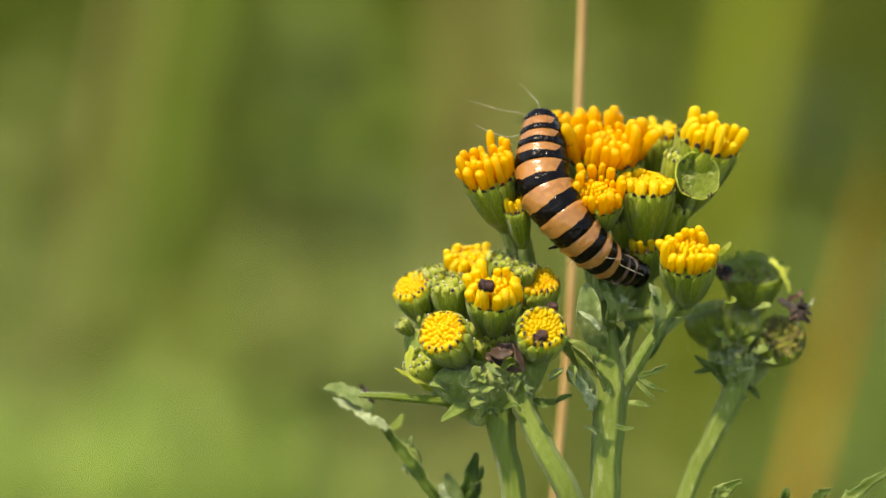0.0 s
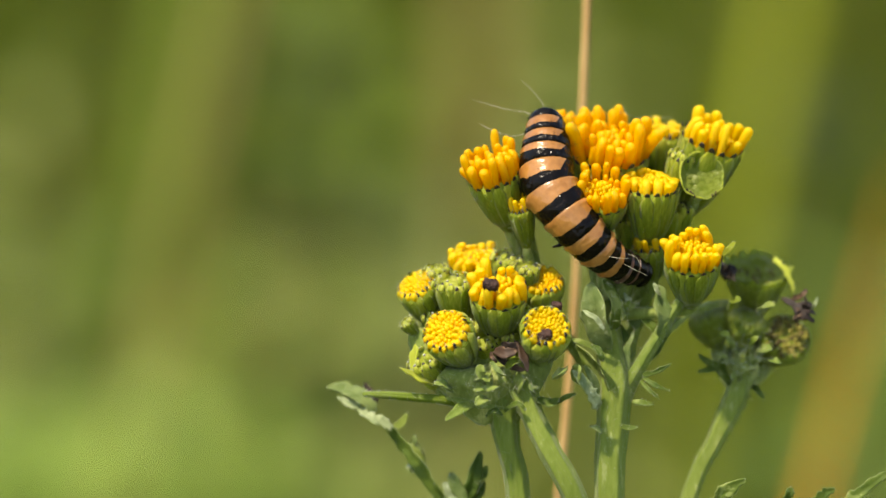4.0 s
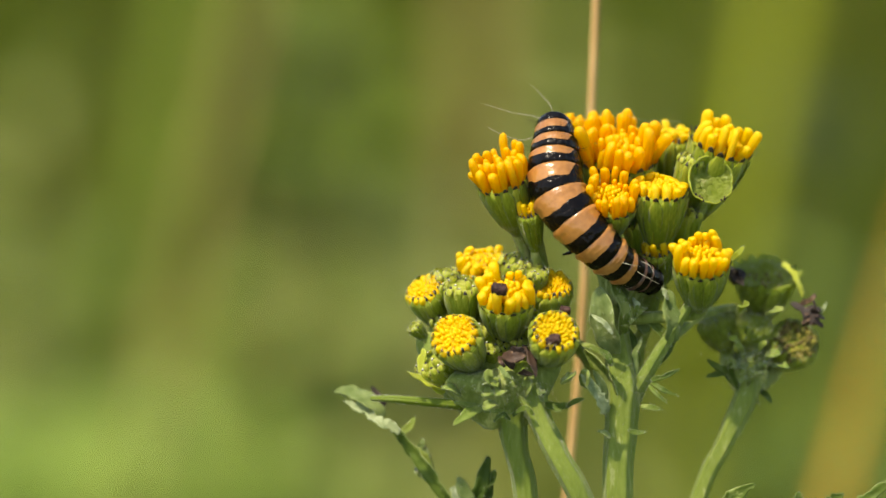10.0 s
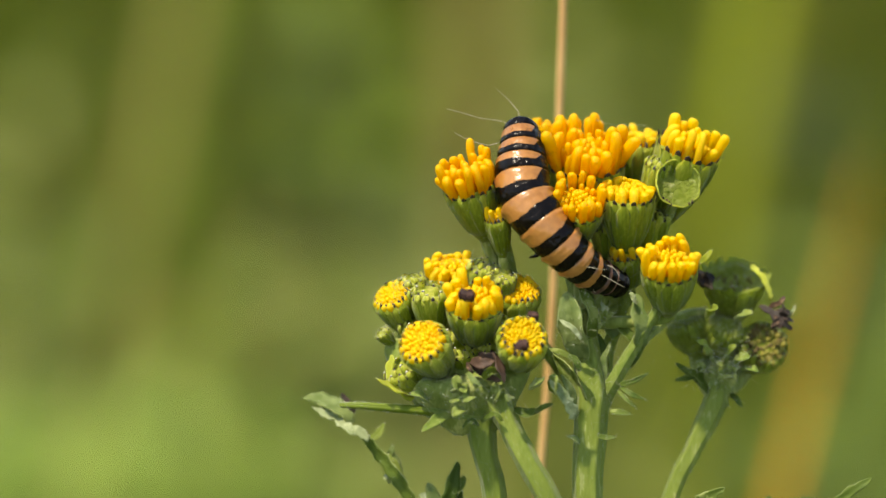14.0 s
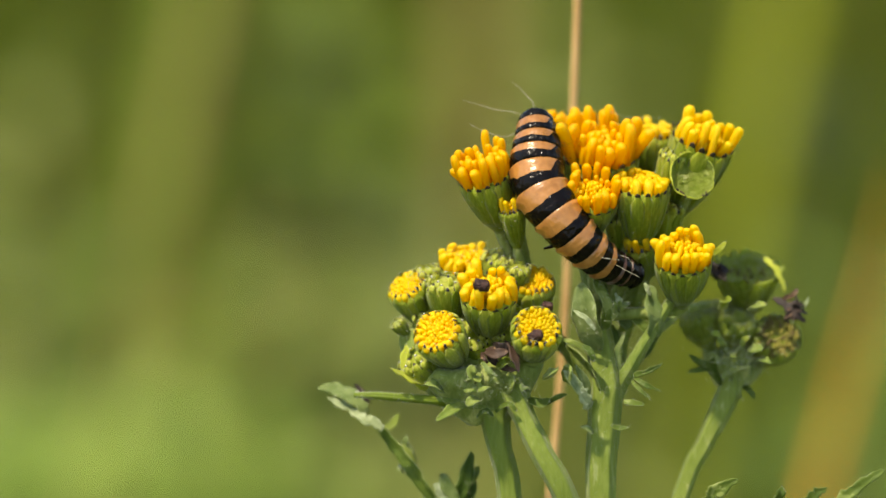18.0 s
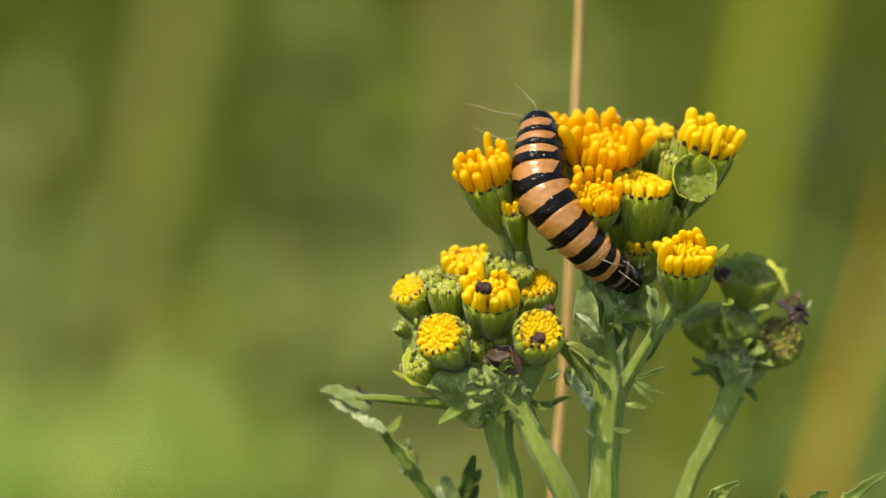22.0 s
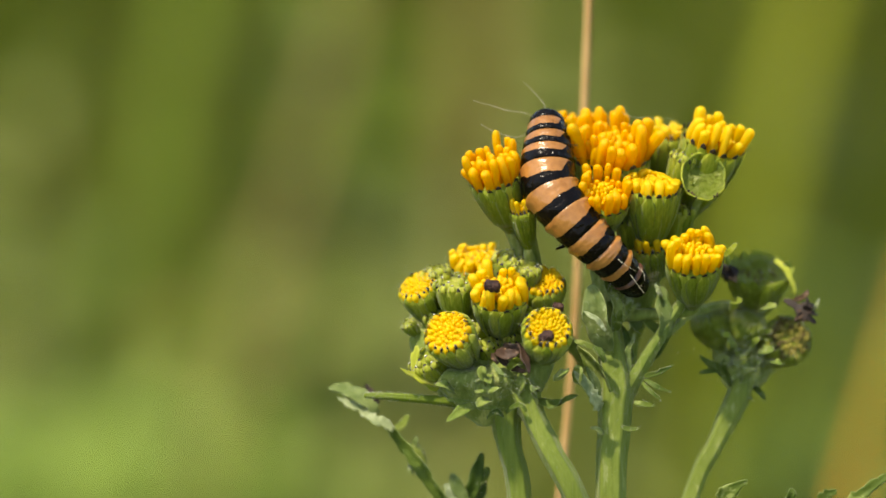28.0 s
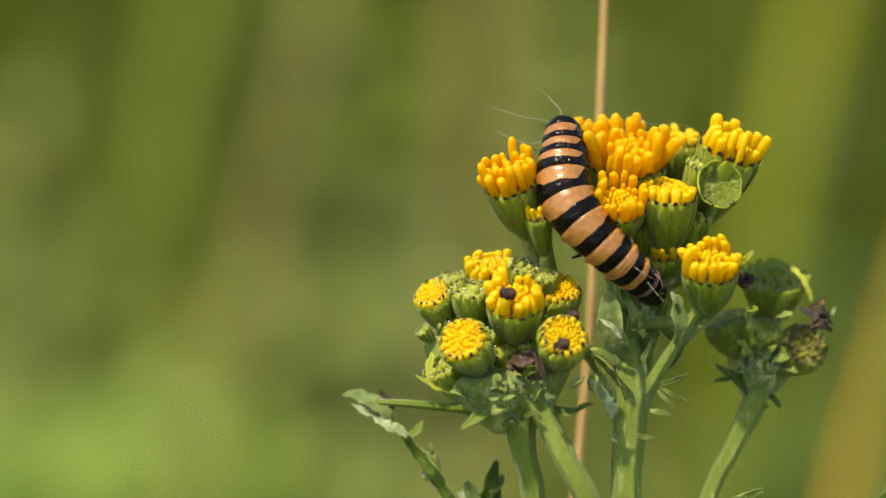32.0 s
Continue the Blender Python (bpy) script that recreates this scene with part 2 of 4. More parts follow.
# background plants: where they stand in the drawing (x, y), the depth and their look
def tall_blade(name, label, mat, line, depth, width, fan=1, seed=0, shares=(.8, 1.0, .9, .25)):
    """A tall grass blade or a narrow tuft of them, rooted in the ground and passing through two places of the drawing."""
    rng = random.Random(seed)
    top, low = at(*line[0], depth), at(*line[1], depth)
    way = (top - low).normalized()
    root = low - way * (low.z / way.z)
    ob = thing(name, Matrix.Translation(root), label, "grass", "tall blades behind the flower")
    tip = top - root
    for k in range(fan):
        off = Vector((rng.gauss(0, 1), rng.gauss(0, 1), 0)) * width * 0.5 * (fan > 1)
        pts = smooth_line([off * 0.2, tip * 0.35 + off * 0.5, tip * 0.7 + off, tip * 1.04 + off * 1.4], 4)
        shape = Shape()
        shape.blade(pts, between([width * s for s in shares], len(pts)), Vector((rng.uniform(-.7, -.4), -1, 0.2)))
        part("blade", shape, mat, ob)
        rib = Shape()
        rib.tube([p + Vector((0, width * 0.03, 0)) for p in pts], between([width * 0.06 * q for q in shares], len(pts)), 6)
        part("midrib", rib, mat, ob)
    sheath = Shape()
    sheath.tube([Vector((0, 0, -0.01)), tip * 0.08, tip * 0.16], [width * 0.30, width * 0.26, width * 0.16], 8)
    part("sheath", sheath, GRASS, ob)
    return ob


def leafy_clump(name, label, mat, x, y, depth, spread, count, size, seed, group="leafy clumps in the meadow"):
    """A low herb: a crown of oval leaves on short stalks."""
    rng = random.Random(seed)
    mid = at(x, y, depth)
    root = Vector((mid.x, mid.y, 0))
    ob = thing(name, Matrix.Translation(root), label, "plant", group)
    for k in range(count):
        turn, out = rng.uniform(0, 2 * math.pi), math.sqrt(rng.random()) * spread
        end = Vector((math.cos(turn) * out, math.sin(turn) * out, mid.z * rng.uniform(0.78, 0.99)))
        shape = Shape()
        shape.tube([(0, 0, -0.01), end * 0.5 + Vector((0, 0, 0.01)), end], [0.0015, 0.0012, 0.0008], 5)
        away = Vector((math.cos(turn), math.sin(turn), rng.uniform(0.0, 1.0))).normalized()
        s = size * rng.uniform(0.7, 1.2)
        pts = [end + away * s * q for q in (-0.1, 0.2, 0.5, 0.8, 1.0)]
        shape.blade(pts, [s * 0.1, s * 0.5, s * 0.6, s * 0.4, s * 0.03], Vector((-0.3, -0.7, 0.7)), 0.2)
        part("leaf", shape, mat, ob)
    return ob


# ---- the ragwort ----
BASE = Vector((0.019, 0.0, 0.0))
plant = thing("ragwort_plant", Matrix.Translation(BASE), "ragwort with yellow flower heads and woolly green stems", "flower")


def on(x, y, d=0.0):
    return at(x, y, d) - BASE


def floret_mesh(bend, wave, mat, lobes=0.06):
    """A tubular floret: a slightly grooved club, narrow at its foot, with a blunt, rounded tip."""
    shape = Shape()
    shape.lathe(Matrix(), [(0.40, 0), (0.43, 0.25), (0.46, 0.5), (0.49, 0.70), (0.50, 0.82), (0.45, 0.91), (0.33, 0.965), (0.17, 0.99), (0.04, 1.0)], 12, ridge=lobes)
    for i, v in enumerate(shape.verts):
        shape.verts[i] = (v[0] + bend * v[2] ** 2 + wave * math.sin(v[2] * 4), v[1] * 0.92 + wave * 0.7 * math.sin(v[2] * 5 + 1), v[2])
    return shape.mesh("floret", [mat])


def scale_mesh(mat, name, tip=1):
    """A narrow inner scale of a closed bud, bulging outwards."""
    shape = Shape()
    rings = []
    for s, w, bulge in ((0, .5, 0), (.2, .8, .32), (.45, 1, .55), (.68, 1, .5), (.86, .8, .36), (.925, .5, .27), (.965, .36, .20), (1.0, .10, .12)):
        rings.append([(w * .5 * math.cos(a), w * .15 * math.sin(a) - bulge, s) for a in (2 * math.pi * k / 6 for k in range(6))])
    shape.ring_skin(rings, slots=[0, 0, 0, 0, 0, 1, tip])
    return shape.mesh(name, [mat, BLACK_TIP, WOOL])


CUP = [(0.20, -1.9), (0.31, -1.74), (0.51, -1.44), (0.70, -1.08), (0.85, -0.68), (0.94, -0.30), (0.97, 0.0), (0.5, 0.03), (0.05, 0.05)]


def cup_radius(z, deep):
    return float(np.interp(z, [q * deep for _, q in CUP[:7]], [r for r, _ in CUP[:7]])) - max(0.0, z) * 0.12


@functools.lru_cache(None)
def bract_mesh(mat_name, deep, top, tipped, inward):
    """A green scale that lies on the cup, its edges tucked under the next, with a small black tip that stands off."""
    shape = Shape()
    rings, low = [], -1.5 * deep
    for s, w in ((0, .8), (.15, 1.0), (.35, 1.05), (.55, 1.08), (.75, 1.06), (.84, .78), (.89, .50), (.92, .38), (.965, .34), (1.0, .08)):
        z = low + (top - low) * s
        r = cup_radius(z, deep) + 0.02 + max(0.0, z) * (-0.55 if inward else 0.45)
        half = math.pi / 17 * w * 1.45
        ring = []
        for q, out in ((-1, .006), (-.55, .017), (0, .026), (.55, .017), (1, .006), (0, -.03)):
            ring.append(((r + out * min(1, w)) * math.cos(half * q), (r + out * min(1, w)) * math.sin(half * q), z))
        rings.append(ring)
    shape.ring_skin(rings, slots=[0] * 7 + [tipped, tipped])
    return shape.mesh("bract", [bpy.data.materials[mat_name], BLACK_TIP])


CURVES = ((0.35, 0.06), (0.6, -0.08), (0.9, 0.05), (0.05, 0.10), (0.75, 0.10), (-0.2, 0.08))
DEEP_FLORETS, PALE_FLORETS = ([floret_mesh(bend, wave, mat) for bend, wave in CURVES] for mat in (FLORET, FLORET_PALE))
BRACT_PALE_MESH, BRACT_WHITE_MESH = scale_mesh(BRACT_PALE, "bract_pale"), scale_mesh(BRACT_PALE, "bract_white", 2)


def flower_head(x, y, d, size, axis, kind, label, seed, tall=0.7, deep=1.0):
    """A ragwort head: a green cup of narrow scales with the tubular yellow florets in it. size: the radius of the rim, in drawing units."""
    rng = random.Random(seed)
    radius = size / 16000
    m = Matrix.Translation(on(x, y, d)) @ turned(facing(*axis), rng.uniform(0, 6)) @ Matrix.Scale(radius, 4)
    cup = Shape()
    florets = PALE_FLORETS if y > 430 and x < 1000 or kind == "bud" or x > 1100 else DEEP_FLORETS
    dark = kind in ("husk", "spent")
    if kind == "husk":
        cup.lathe(Matrix(), [(r, z * deep if z < 0 else z) for r, z in CUP[:-2]] + ([(0.95, 0.16), (0.86, 0.14), (0.68, -0.05), (0.4, -0.14), (0.04, -0.16)] if size > 50 else [(0.84, 0.14), (0.70, 0.28), (0.50, 0.38), (0.28, 0.42), (0.04, 0.43)]), 24)
    elif kind == "tight":
        cup.lathe(Matrix(), [(r, z * deep if z < 0 else z) for r, z in CUP[:-2]] + [(0.7, 0.06), (0.4, 0.1), (0.05, 0.1)], 24)
    else:
        cup.lathe(Matrix(), [(r, z * deep if z < 0 else z) for r, z in CUP], 24)
    for i, v in enumerate(cup.verts):
        w = 1 + (0.2 if dark else 0.04) * noise.noise((v[0] * 2 + seed, v[1] * 2, v[2] * 2)) + (0.05 if dark else 0) * noise.noise((v[0] * 6, v[1] * 6, v[2] * 6 + seed))
        cup.verts[i] = (v[0] * w, v[1] * w, v[2])
    mat = BRACT_PALE if kind == "tight" else (BRACT_DARK if dark else BRACT)
    head = part("flower_head", cup, mat, plant, label, m)
    for k in range(60):
        a, z = rng.uniform(0, 6.283), rng.uniform(-1.6, -0.2)
        out = Vector((math.cos(a), math.sin(a), 0))
        add_hair(m @ (out * cup_radius(z * deep, deep) + Vector((0, 0, z * deep))), m.to_3x3().normalized() @ out, rng, 0.0005)
    top = {"disc": 0.36, "olive": 0.38, "spent": 0.34, "bud": 0.34, "short": 0.16, "open": 0.16, "sparse": 0.34, "husk": 0.48}.get(kind, 0.14)
    for k in range(17):
        a = 2 * math.pi * (k + rng.uniform(-0.14, 0.14)) / 17
        pick = mat if dark else (BRACT_PALE if rng.random() < (0.5 if kind in ("bud", "tight", "disc", "olive") else 0.15) else BRACT)
        stretch = rng.uniform(0.98, 1.06) if dark else rng.uniform(0.97, 1.04)
        spin = Matrix.Rotation(a, 4, "Z") @ Matrix.Translation((0, 0, rng.uniform(-0.06, 0.05))) @ Matrix.Rotation(rng.uniform(-0.03, 0.03), 4, "Y")
        inward = kind in ("disc", "olive", "tight", "spent", "bud", "husk") and not (dark and size > 50)
        part("bract", bract_mesh(pick.name, round(deep, 2), top, 0 if dark else 1, inward), None, head, m=spin @ Matrix.Diagonal((stretch, stretch, (rng.uniform(0.5, 0.95) if size > 50 else rng.uniform(0.8, 1.15)) if dark else 1, 1)))
        if inward:
            for _ in range(9):
                add_hair(m @ spin @ Vector((0.97 - top * 0.5, rng.uniform(-.06, .06), top * rng.uniform(0.7, 1.0))), m.to_3x3().normalized() @ Vector((0, 0, 1)), rng, 0.00036)
    if kind in ("open", "short", "sparse"):
        if kind == "sparse":
            rows = ((12, 0.74, tall, 0.34, 9), (6, 0.45, tall * 0.75, 0.28, 4))
        elif kind == "open":      # count, distance from the middle, length, width, outward tilt
            rows = ((16, 0.76, tall, 0.37, 15), (11, 0.54, tall * 0.97, 0.33, 8), (7, 0.31, tall * 0.85, 0.30, 2))
        else:
            rows = ((16, 0.80, tall, 0.35, 12), (12, 0.62, tall * 0.7, 0.25, 6))
        crowd = max(1.0, size / 56)
        for n, r, length, w, tilt in rows:
            n, w = round(n * crowd), w / crowd
            for k in range(n):
                a = 2 * math.pi * (k + rng.uniform(-0.34, 0.34)) / n
                grow = length * rng.uniform(0.62, 1.10) + (0.28 if rng.random() < 0.2 and kind == "open" else 0)
                spin = Matrix.Rotation(a, 4, "Z") @ Matrix.Translation((r * rng.uniform(0.92, 1.05), 0, -0.16)) @ Matrix.Rotation(radians(tilt + rng.uniform(-9, 10)), 4, "Y")
                spin = spin @ Matrix.Rotation(math.pi + rng.uniform(-0.5, 0.5), 4, "Z")
                fat = w * rng.uniform(0.80, 1.16)
                part("floret", rng.choice(florets), None, head, m=spin @ Matrix.Diagonal((fat, fat, grow + 0.16, 1)))
    if kind == "bud":
        for k in range(9):
            a = 2 * math.pi * (k + rng.uniform(-0.2, 0.2)) / 9
            spin = Matrix.Rotation(a, 4, "Z") @ Matrix.Translation((0.66, 0, -0.1)) @ Matrix.Rotation(radians(rng.uniform(-4, 10)), 4, "Y")
            part("floret", rng.choice(florets), None, head, m=spin @ Matrix.Diagonal((0.42, 0.42, tall * rng.uniform(0.75, 1.2), 1)))
    if kind == "husk":
        for k in range(150):
            a, r = rng.uniform(0, 6.283), rng.uniform(0.3, 0.95)
            add_hair(m @ Vector((r * math.cos(a), r * math.sin(a), 0.47 - 0.4 * r ** 2)), m.to_3x3().normalized() @ Vector((0, 0, 1)), rng, 0.0008)
        for k in range(26 if size > 50 else 0):
            a, r = rng.uniform(0, 6.283), math.sqrt(rng.random()) * 0.7
            stub = Shape()
            stub.tube([(0, 0, -0.1), (rng.uniform(-.06, .06), rng.uniform(-.06, .06), 0.08), (rng.uniform(-.12, .12), rng.uniform(-.12, .12), rng.uniform(0.14, 0.3))], [0.05, 0.045, 0.02], 6)
            part("stub", stub, (BRACT_DARK, SPENT)[k % 2], head, m=Matrix.Translation((r * math.cos(a), r * math.sin(a), -0.12)))
    if kind == "tight":
        for n, r, up in ((9, 0.66, 0.34), (5, 0.32, 0.44)):
            for k in range(n):
                a = 2 * math.pi * (k + rng.uniform(-0.3, 0.3)) / n
                spin = Matrix.Rotation(a, 4, "Z") @ Matrix.Translation((r, 0, -0.3)) @ Matrix.Rotation(radians(rng.uniform(-12, 12)), 4, "Y") @ Matrix.Rotation(math.pi / 2, 4, "Z")
                part("bract", BRACT_PALE_MESH if k % 3 == 0 else BRACT_WHITE_MESH, None, head, m=spin @ Matrix.Diagonal((0.40, 0.6, (up + 0.3) * rng.uniform(0.85, 1.15), 1)))
    if kind not in ("husk", "tight"):
        disc = Shape()
        reach = {"sparse": 0.6, "open": 0.46, "short": 0.56, "disc": 0.80, "olive": 0.77, "spent": 0.85, "bud": 0.6}[kind]
        count = {"sparse": 26, "open": 18, "short": 34, "disc": 84, "olive": 80, "spent": 48, "bud": 16}[kind]
        for k in range(count):
            r, a = reach * math.sqrt((k + 0.5) / count), k * 2.39996 + rng.uniform(-0.15, 0.15)
            w = (1.2 if kind in ("disc", "olive") else 1.03) * reach / math.sqrt(count) * rng.uniform(0.8, 1.15)
            z = 0.02 + (0.14 if kind in ("disc", "olive", "spent") else (0.55 if kind == "open" else 0.42) * tall) * (1 - (r / reach) ** 2 * 0.6) + rng.uniform(-0.04, 0.05) - (0.25 * (1 - r) if kind == "spent" else 0)
            spot = Matrix.Translation((r * math.cos(a), r * math.sin(a), z)) @ Matrix.Rotation(0.5 * r, 4, Vector((-math.sin(a), math.cos(a), 0)))
            disc.lathe(spot, [(w * 0.8, -0.25 if kind != "open" else -0.6), (w, -0.02), (w * 0.92, 0.08), (w * 0.6, 0.16), (w * 0.1, 0.18)], 8)
        if kind in ("disc", "olive"):
            disc.lathe(Matrix(), [(reach + 0.08, -0.1), (reach, 0.06), (reach * 0.8, 0.13), (reach * 0.5, 0.20), (reach * 0.2, 0.24), (0.01, 0.25)], 24)
            for k in range(15):
                a = 2 * math.pi * (k + rng.uniform(-0.25, 0.25)) / 15
                w = rng.uniform(0.13, 0.20)
                disc.lathe(Matrix.Translation((0.77 * math.cos(a), 0.77 * math.sin(a), rng.uniform(0.02, 0.12))), [(w * 0.8, -0.25), (w, -0.02), (w * 0.92, 0.10), (w * 0.6, 0.19), (w * 0.1, 0.22)], 8)
        mats = {"olive": DISC_GREEN, "spent": SPENT}
        tagged(part("disc", disc, mats.get(kind, DISC), head), kind="stuff")
    return head


def hollow_head(x, y, d, size, axis, seed):
    """What a grub has left of a head: a thin pale bowl with a rolled, torn rim."""
    rng = random.Random(seed)
    m = Matrix.Translation(on(x, y, d)) @ turned(facing(*axis)) @ Matrix.Diagonal((size / 16000, size * 1.12 / 16000, size / 16000, 1))
    bowl = Shape()
    bowl.lathe(Matrix(), [(0.10, -0.62), (0.5, -0.55), (0.82, -0.34), (0.97, -0.1), (1.0, 0.03), (0.975, 0.04), (0.93, -0.1), (0.78, -0.30), (0.45, -0.5), (0.02, -0.56)], 36)
    for i, v in enumerate(bowl.verts):
        w = 1 + 0.10 * noise.noise((v[0] * 1.5 + seed, v[1] * 1.5, v[2]))
        lip = 0.25 * noise.noise((v[0] * 2 + 9, v[1] * 2, seed)) * max(0.0, 1 + v[2] * 3)
        bowl.verts[i] = (v[0] * w, v[1] * w, v[2] + lip)
    head = part("flower_head", bowl, SHELL, plant, "pale hollow cup of an eaten head", m)
    rim = Shape()
    for lo, hi, fat in ((0.1, 2.4, .045), (2.2, 4.1, .07), (3.9, 5.3, .055), (5.1, 6.5, .04)):
        line, wide = [], []
        for q in range(15):
            a = lo + (hi - lo) * q / 14
            w = 1 + 0.10 * noise.noise((math.cos(a) * 1.5 + seed, math.sin(a) * 1.5, 0.0)) + 0.04 * noise.noise((a * 4, 3.0, 0.0))
            line.append((math.cos(a) * w, math.sin(a) * w, 0.03 + 0.25 * noise.noise((math.cos(a) * 2 + 9, math.sin(a) * 2, seed)) + 0.05 * noise.noise((a * 5, 0, 1.0))))
            wide.append(fat * (0.6 + 0.7 * abs(noise.noise((a * 3, 7.0, seed)))) * math.sin(math.pi * (0.08 + 0.84 * q / 14)) ** 0.5)
        rim.tube(line, wide, 7)
    part("torn_rim", rim, BRACT_PALE, head, "rolled pale rim with torn edge")
    for k in range(7):
        a = rng.uniform(3.6, 5.6)
        bit = Shape()
        bit.lathe(Matrix.Translation((math.cos(a) * rng.uniform(.88, 1.02), math.sin(a) * rng.uniform(.88, 1.02), 0.06)) @ Matrix.Rotation(rng.uniform(-1, 1), 4, "X"), [(0.01, -.07), (.05, -.03), (.06, .02), (.01, .07)], 6)
        part("brown_crumb", bit, WITHERED, head)
    return head


def stalk(points, widths, name, mat, label="", ridge=0.05, parent=None):
    """A ribbed stem through places of the drawing; widths in drawing units."""
    line = smooth_line([on(*p) for p in points], 7)
    shape = Shape()
    sides = 40
    shape.tube(line, [w / 32000 for w in between(widths, len(line))], sides)
    for i, v in enumerate(shape.verts):
        core, turn = line[i // sides], 2 * math.pi * (i % sides) / sides
        rib = 1 + ridge * (1.3 * math.cos(5 * turn) + 0.6 * math.cos(11 * turn + 1))
        shape.verts[i] = tuple(core + (Vector(v) - core) * rib)
    for i, v in enumerate(shape.verts):
        w = noise.noise_vector((v[0] * 500, v[1] * 500, v[2] * 300)) * 0.00012
        shape.verts[i] = (v[0] + w.x, v[1] + w.y, v[2] + w.z)
    stem = part(name, shape, mat, parent or plant, label)
    rng = random.Random(len(line) + int(widths[0] * 7 + points[0][0]))
    fuzz = Shape()
    shown = [i for i in range(len(line) - 1) if line[i].z > on(784, 1000).z]
    for _ in range(int(len(shown) * 44)):
        i = rng.choice(shown)
        way = (line[i + 1] - line[i]).normalized()
        around = Matrix.Rotation(rng.uniform(0, 6.283), 3, way) @ way.orthogonal().normalized()
        s = rng.random()
        radius = between(widths, len(line))[i] / 32000
        root = line[i].lerp(line[i + 1], s) + around * radius * 0.98
        tip = root + (around * rng.uniform(0.3, 1) + way * rng.uniform(-0.8, 0.8)) * rng.uniform(0.0001, 0.0003)
        bent = root.lerp(tip, 0.5) + Vector((rng.uniform(-1, 1), rng.uniform(-1, 1), rng.uniform(-1, 1))) * 0.00006
        fuzz.tube([root, bent, tip], [0.00001, 0.000008, 0.000004], 3)
    tagged(part("fuzz", fuzz, WOOL, stem, "short pale woolly hairs"), kind="stuff")
    return stem


HAIRS = Shape()


def add_hair(root, out, rng, long):
    """One fine woolly hair of the plant, gathered with the rest."""
    tip = root + (out * rng.uniform(0.1, 1) + Vector((rng.uniform(-1, 1), rng.uniform(-1, 1), rng.uniform(-1, 1)))) * rng.uniform(0.2, 1) * long
    bent = root.lerp(tip, 0.5) + Vector((rng.uniform(-1, 1), rng.uniform(-1, 1), rng.uniform(-1, 1))) * long * 0.2
    HAIRS.tube([root, bent, tip], [0.000012, 0.00001, 0.000006], 3)


def leaf(points, width, mat=None, teeth=5, label="", face=(0, 0.5, 0.85), depth=0.55, name="leaf"):
    """A toothed leaf along a line of the drawing, with thickness; width in drawing units."""
    line = smooth_line([on(*p) for p in points], 8)
    n = len(line)
    top = facing(*face)
    shape = Shape()
    rings = []
    for i, p in enumerate(line):
        s = i / (n - 1)
        way = (line[min(i + 1, n - 1)] - line[max(i - 1, 0)]).normalized()
        side = way.cross(top).normalized()
        up = side.cross(way)
        base = width / 32000 * max(0.04, math.sin(math.pi * (0.12 + 0.86 * s)) ** 0.7)
        wl, wr = (base * (1 - depth * (0.5 - 0.75 * noise.noise((s * teeth * 2.2 + width + q, points[0][0] * 0.37, q)))) if teeth else base for q in (0.0, 9.3))
        w = (wl + wr) / 2
        curl = noise.noise((s * 5 + points[0][1], width * 0.3, 2.0)) * 0.4
        h = min(w * 0.35, 0.00022)
        rings.append([p - side * wl + up * wl * (0.35 + curl), p - side * wl * 0.92 + up * (wl * (0.30 + curl * 0.9) + h * 0.5), p - side * wl * 0.5 + up * (w * 0.12 + h), p + up * h * 0.4,
                      p + side * wr * 0.5 + up * (w * 0.12 + h), p + side * wr * 0.92 + up * (wr * (0.30 - curl * 0.9) + h * 0.5), p + side * wr + up * wr * (0.35 - curl),
                      p + side * wr * 0.5 + up * (w * 0.12 - h), p - up * h * 1.8, p - side * wl * 0.5 + up * (w * 0.12 - h)])
    shape.ring_skin(rings)
    shape.slots = [1 if f[0] % 10 in (0, 5) and len(f) == 4 else 0 for f in shape.faces]
    for i, v in enumerate(shape.verts):
        w = noise.noise_vector((v[0] * 700, v[1] * 700, v[2] * 700)) * min(0.0002, width / 120000)
        shape.verts[i] = (v[0] + w.x, v[1] + w.y, v[2] + w.z)
    if mat is not WITHERED:
        rng = random.Random(int(width * 31 + points[0][0]))
        for k in range(n * 3):
            add_hair(Vector(shape.verts[rng.randrange(len(shape.verts))]), top, rng, 0.00026)
    return part(name, shape, [mat or LEAF, (mat or LEAF) if mat in (WITHERED, BRACT_PALE) else MARGIN], plant, label)


def tuft(x, y, d, count, size, seed, mat=None, spread=1.0):
    """Small narrow leaflets about a node of the stem."""
    rng = random.Random(seed)
    for k in range(count):
        a = rng.uniform(0, 2 * math.pi)
        end = (x + math.cos(a) * size * spread * rng.uniform(0.6, 1.1), y + math.sin(a) * size * 0.7 - size * 0.15, d + rng.uniform(-2, 1.5))
        mid = ((x + end[0]) / 2, (y + end[1]) / 2 - size * 0.12, d - 0.6)
        leaf([(x, y, d), mid, end], size * 0.38, mat, 0, name="leaflet")


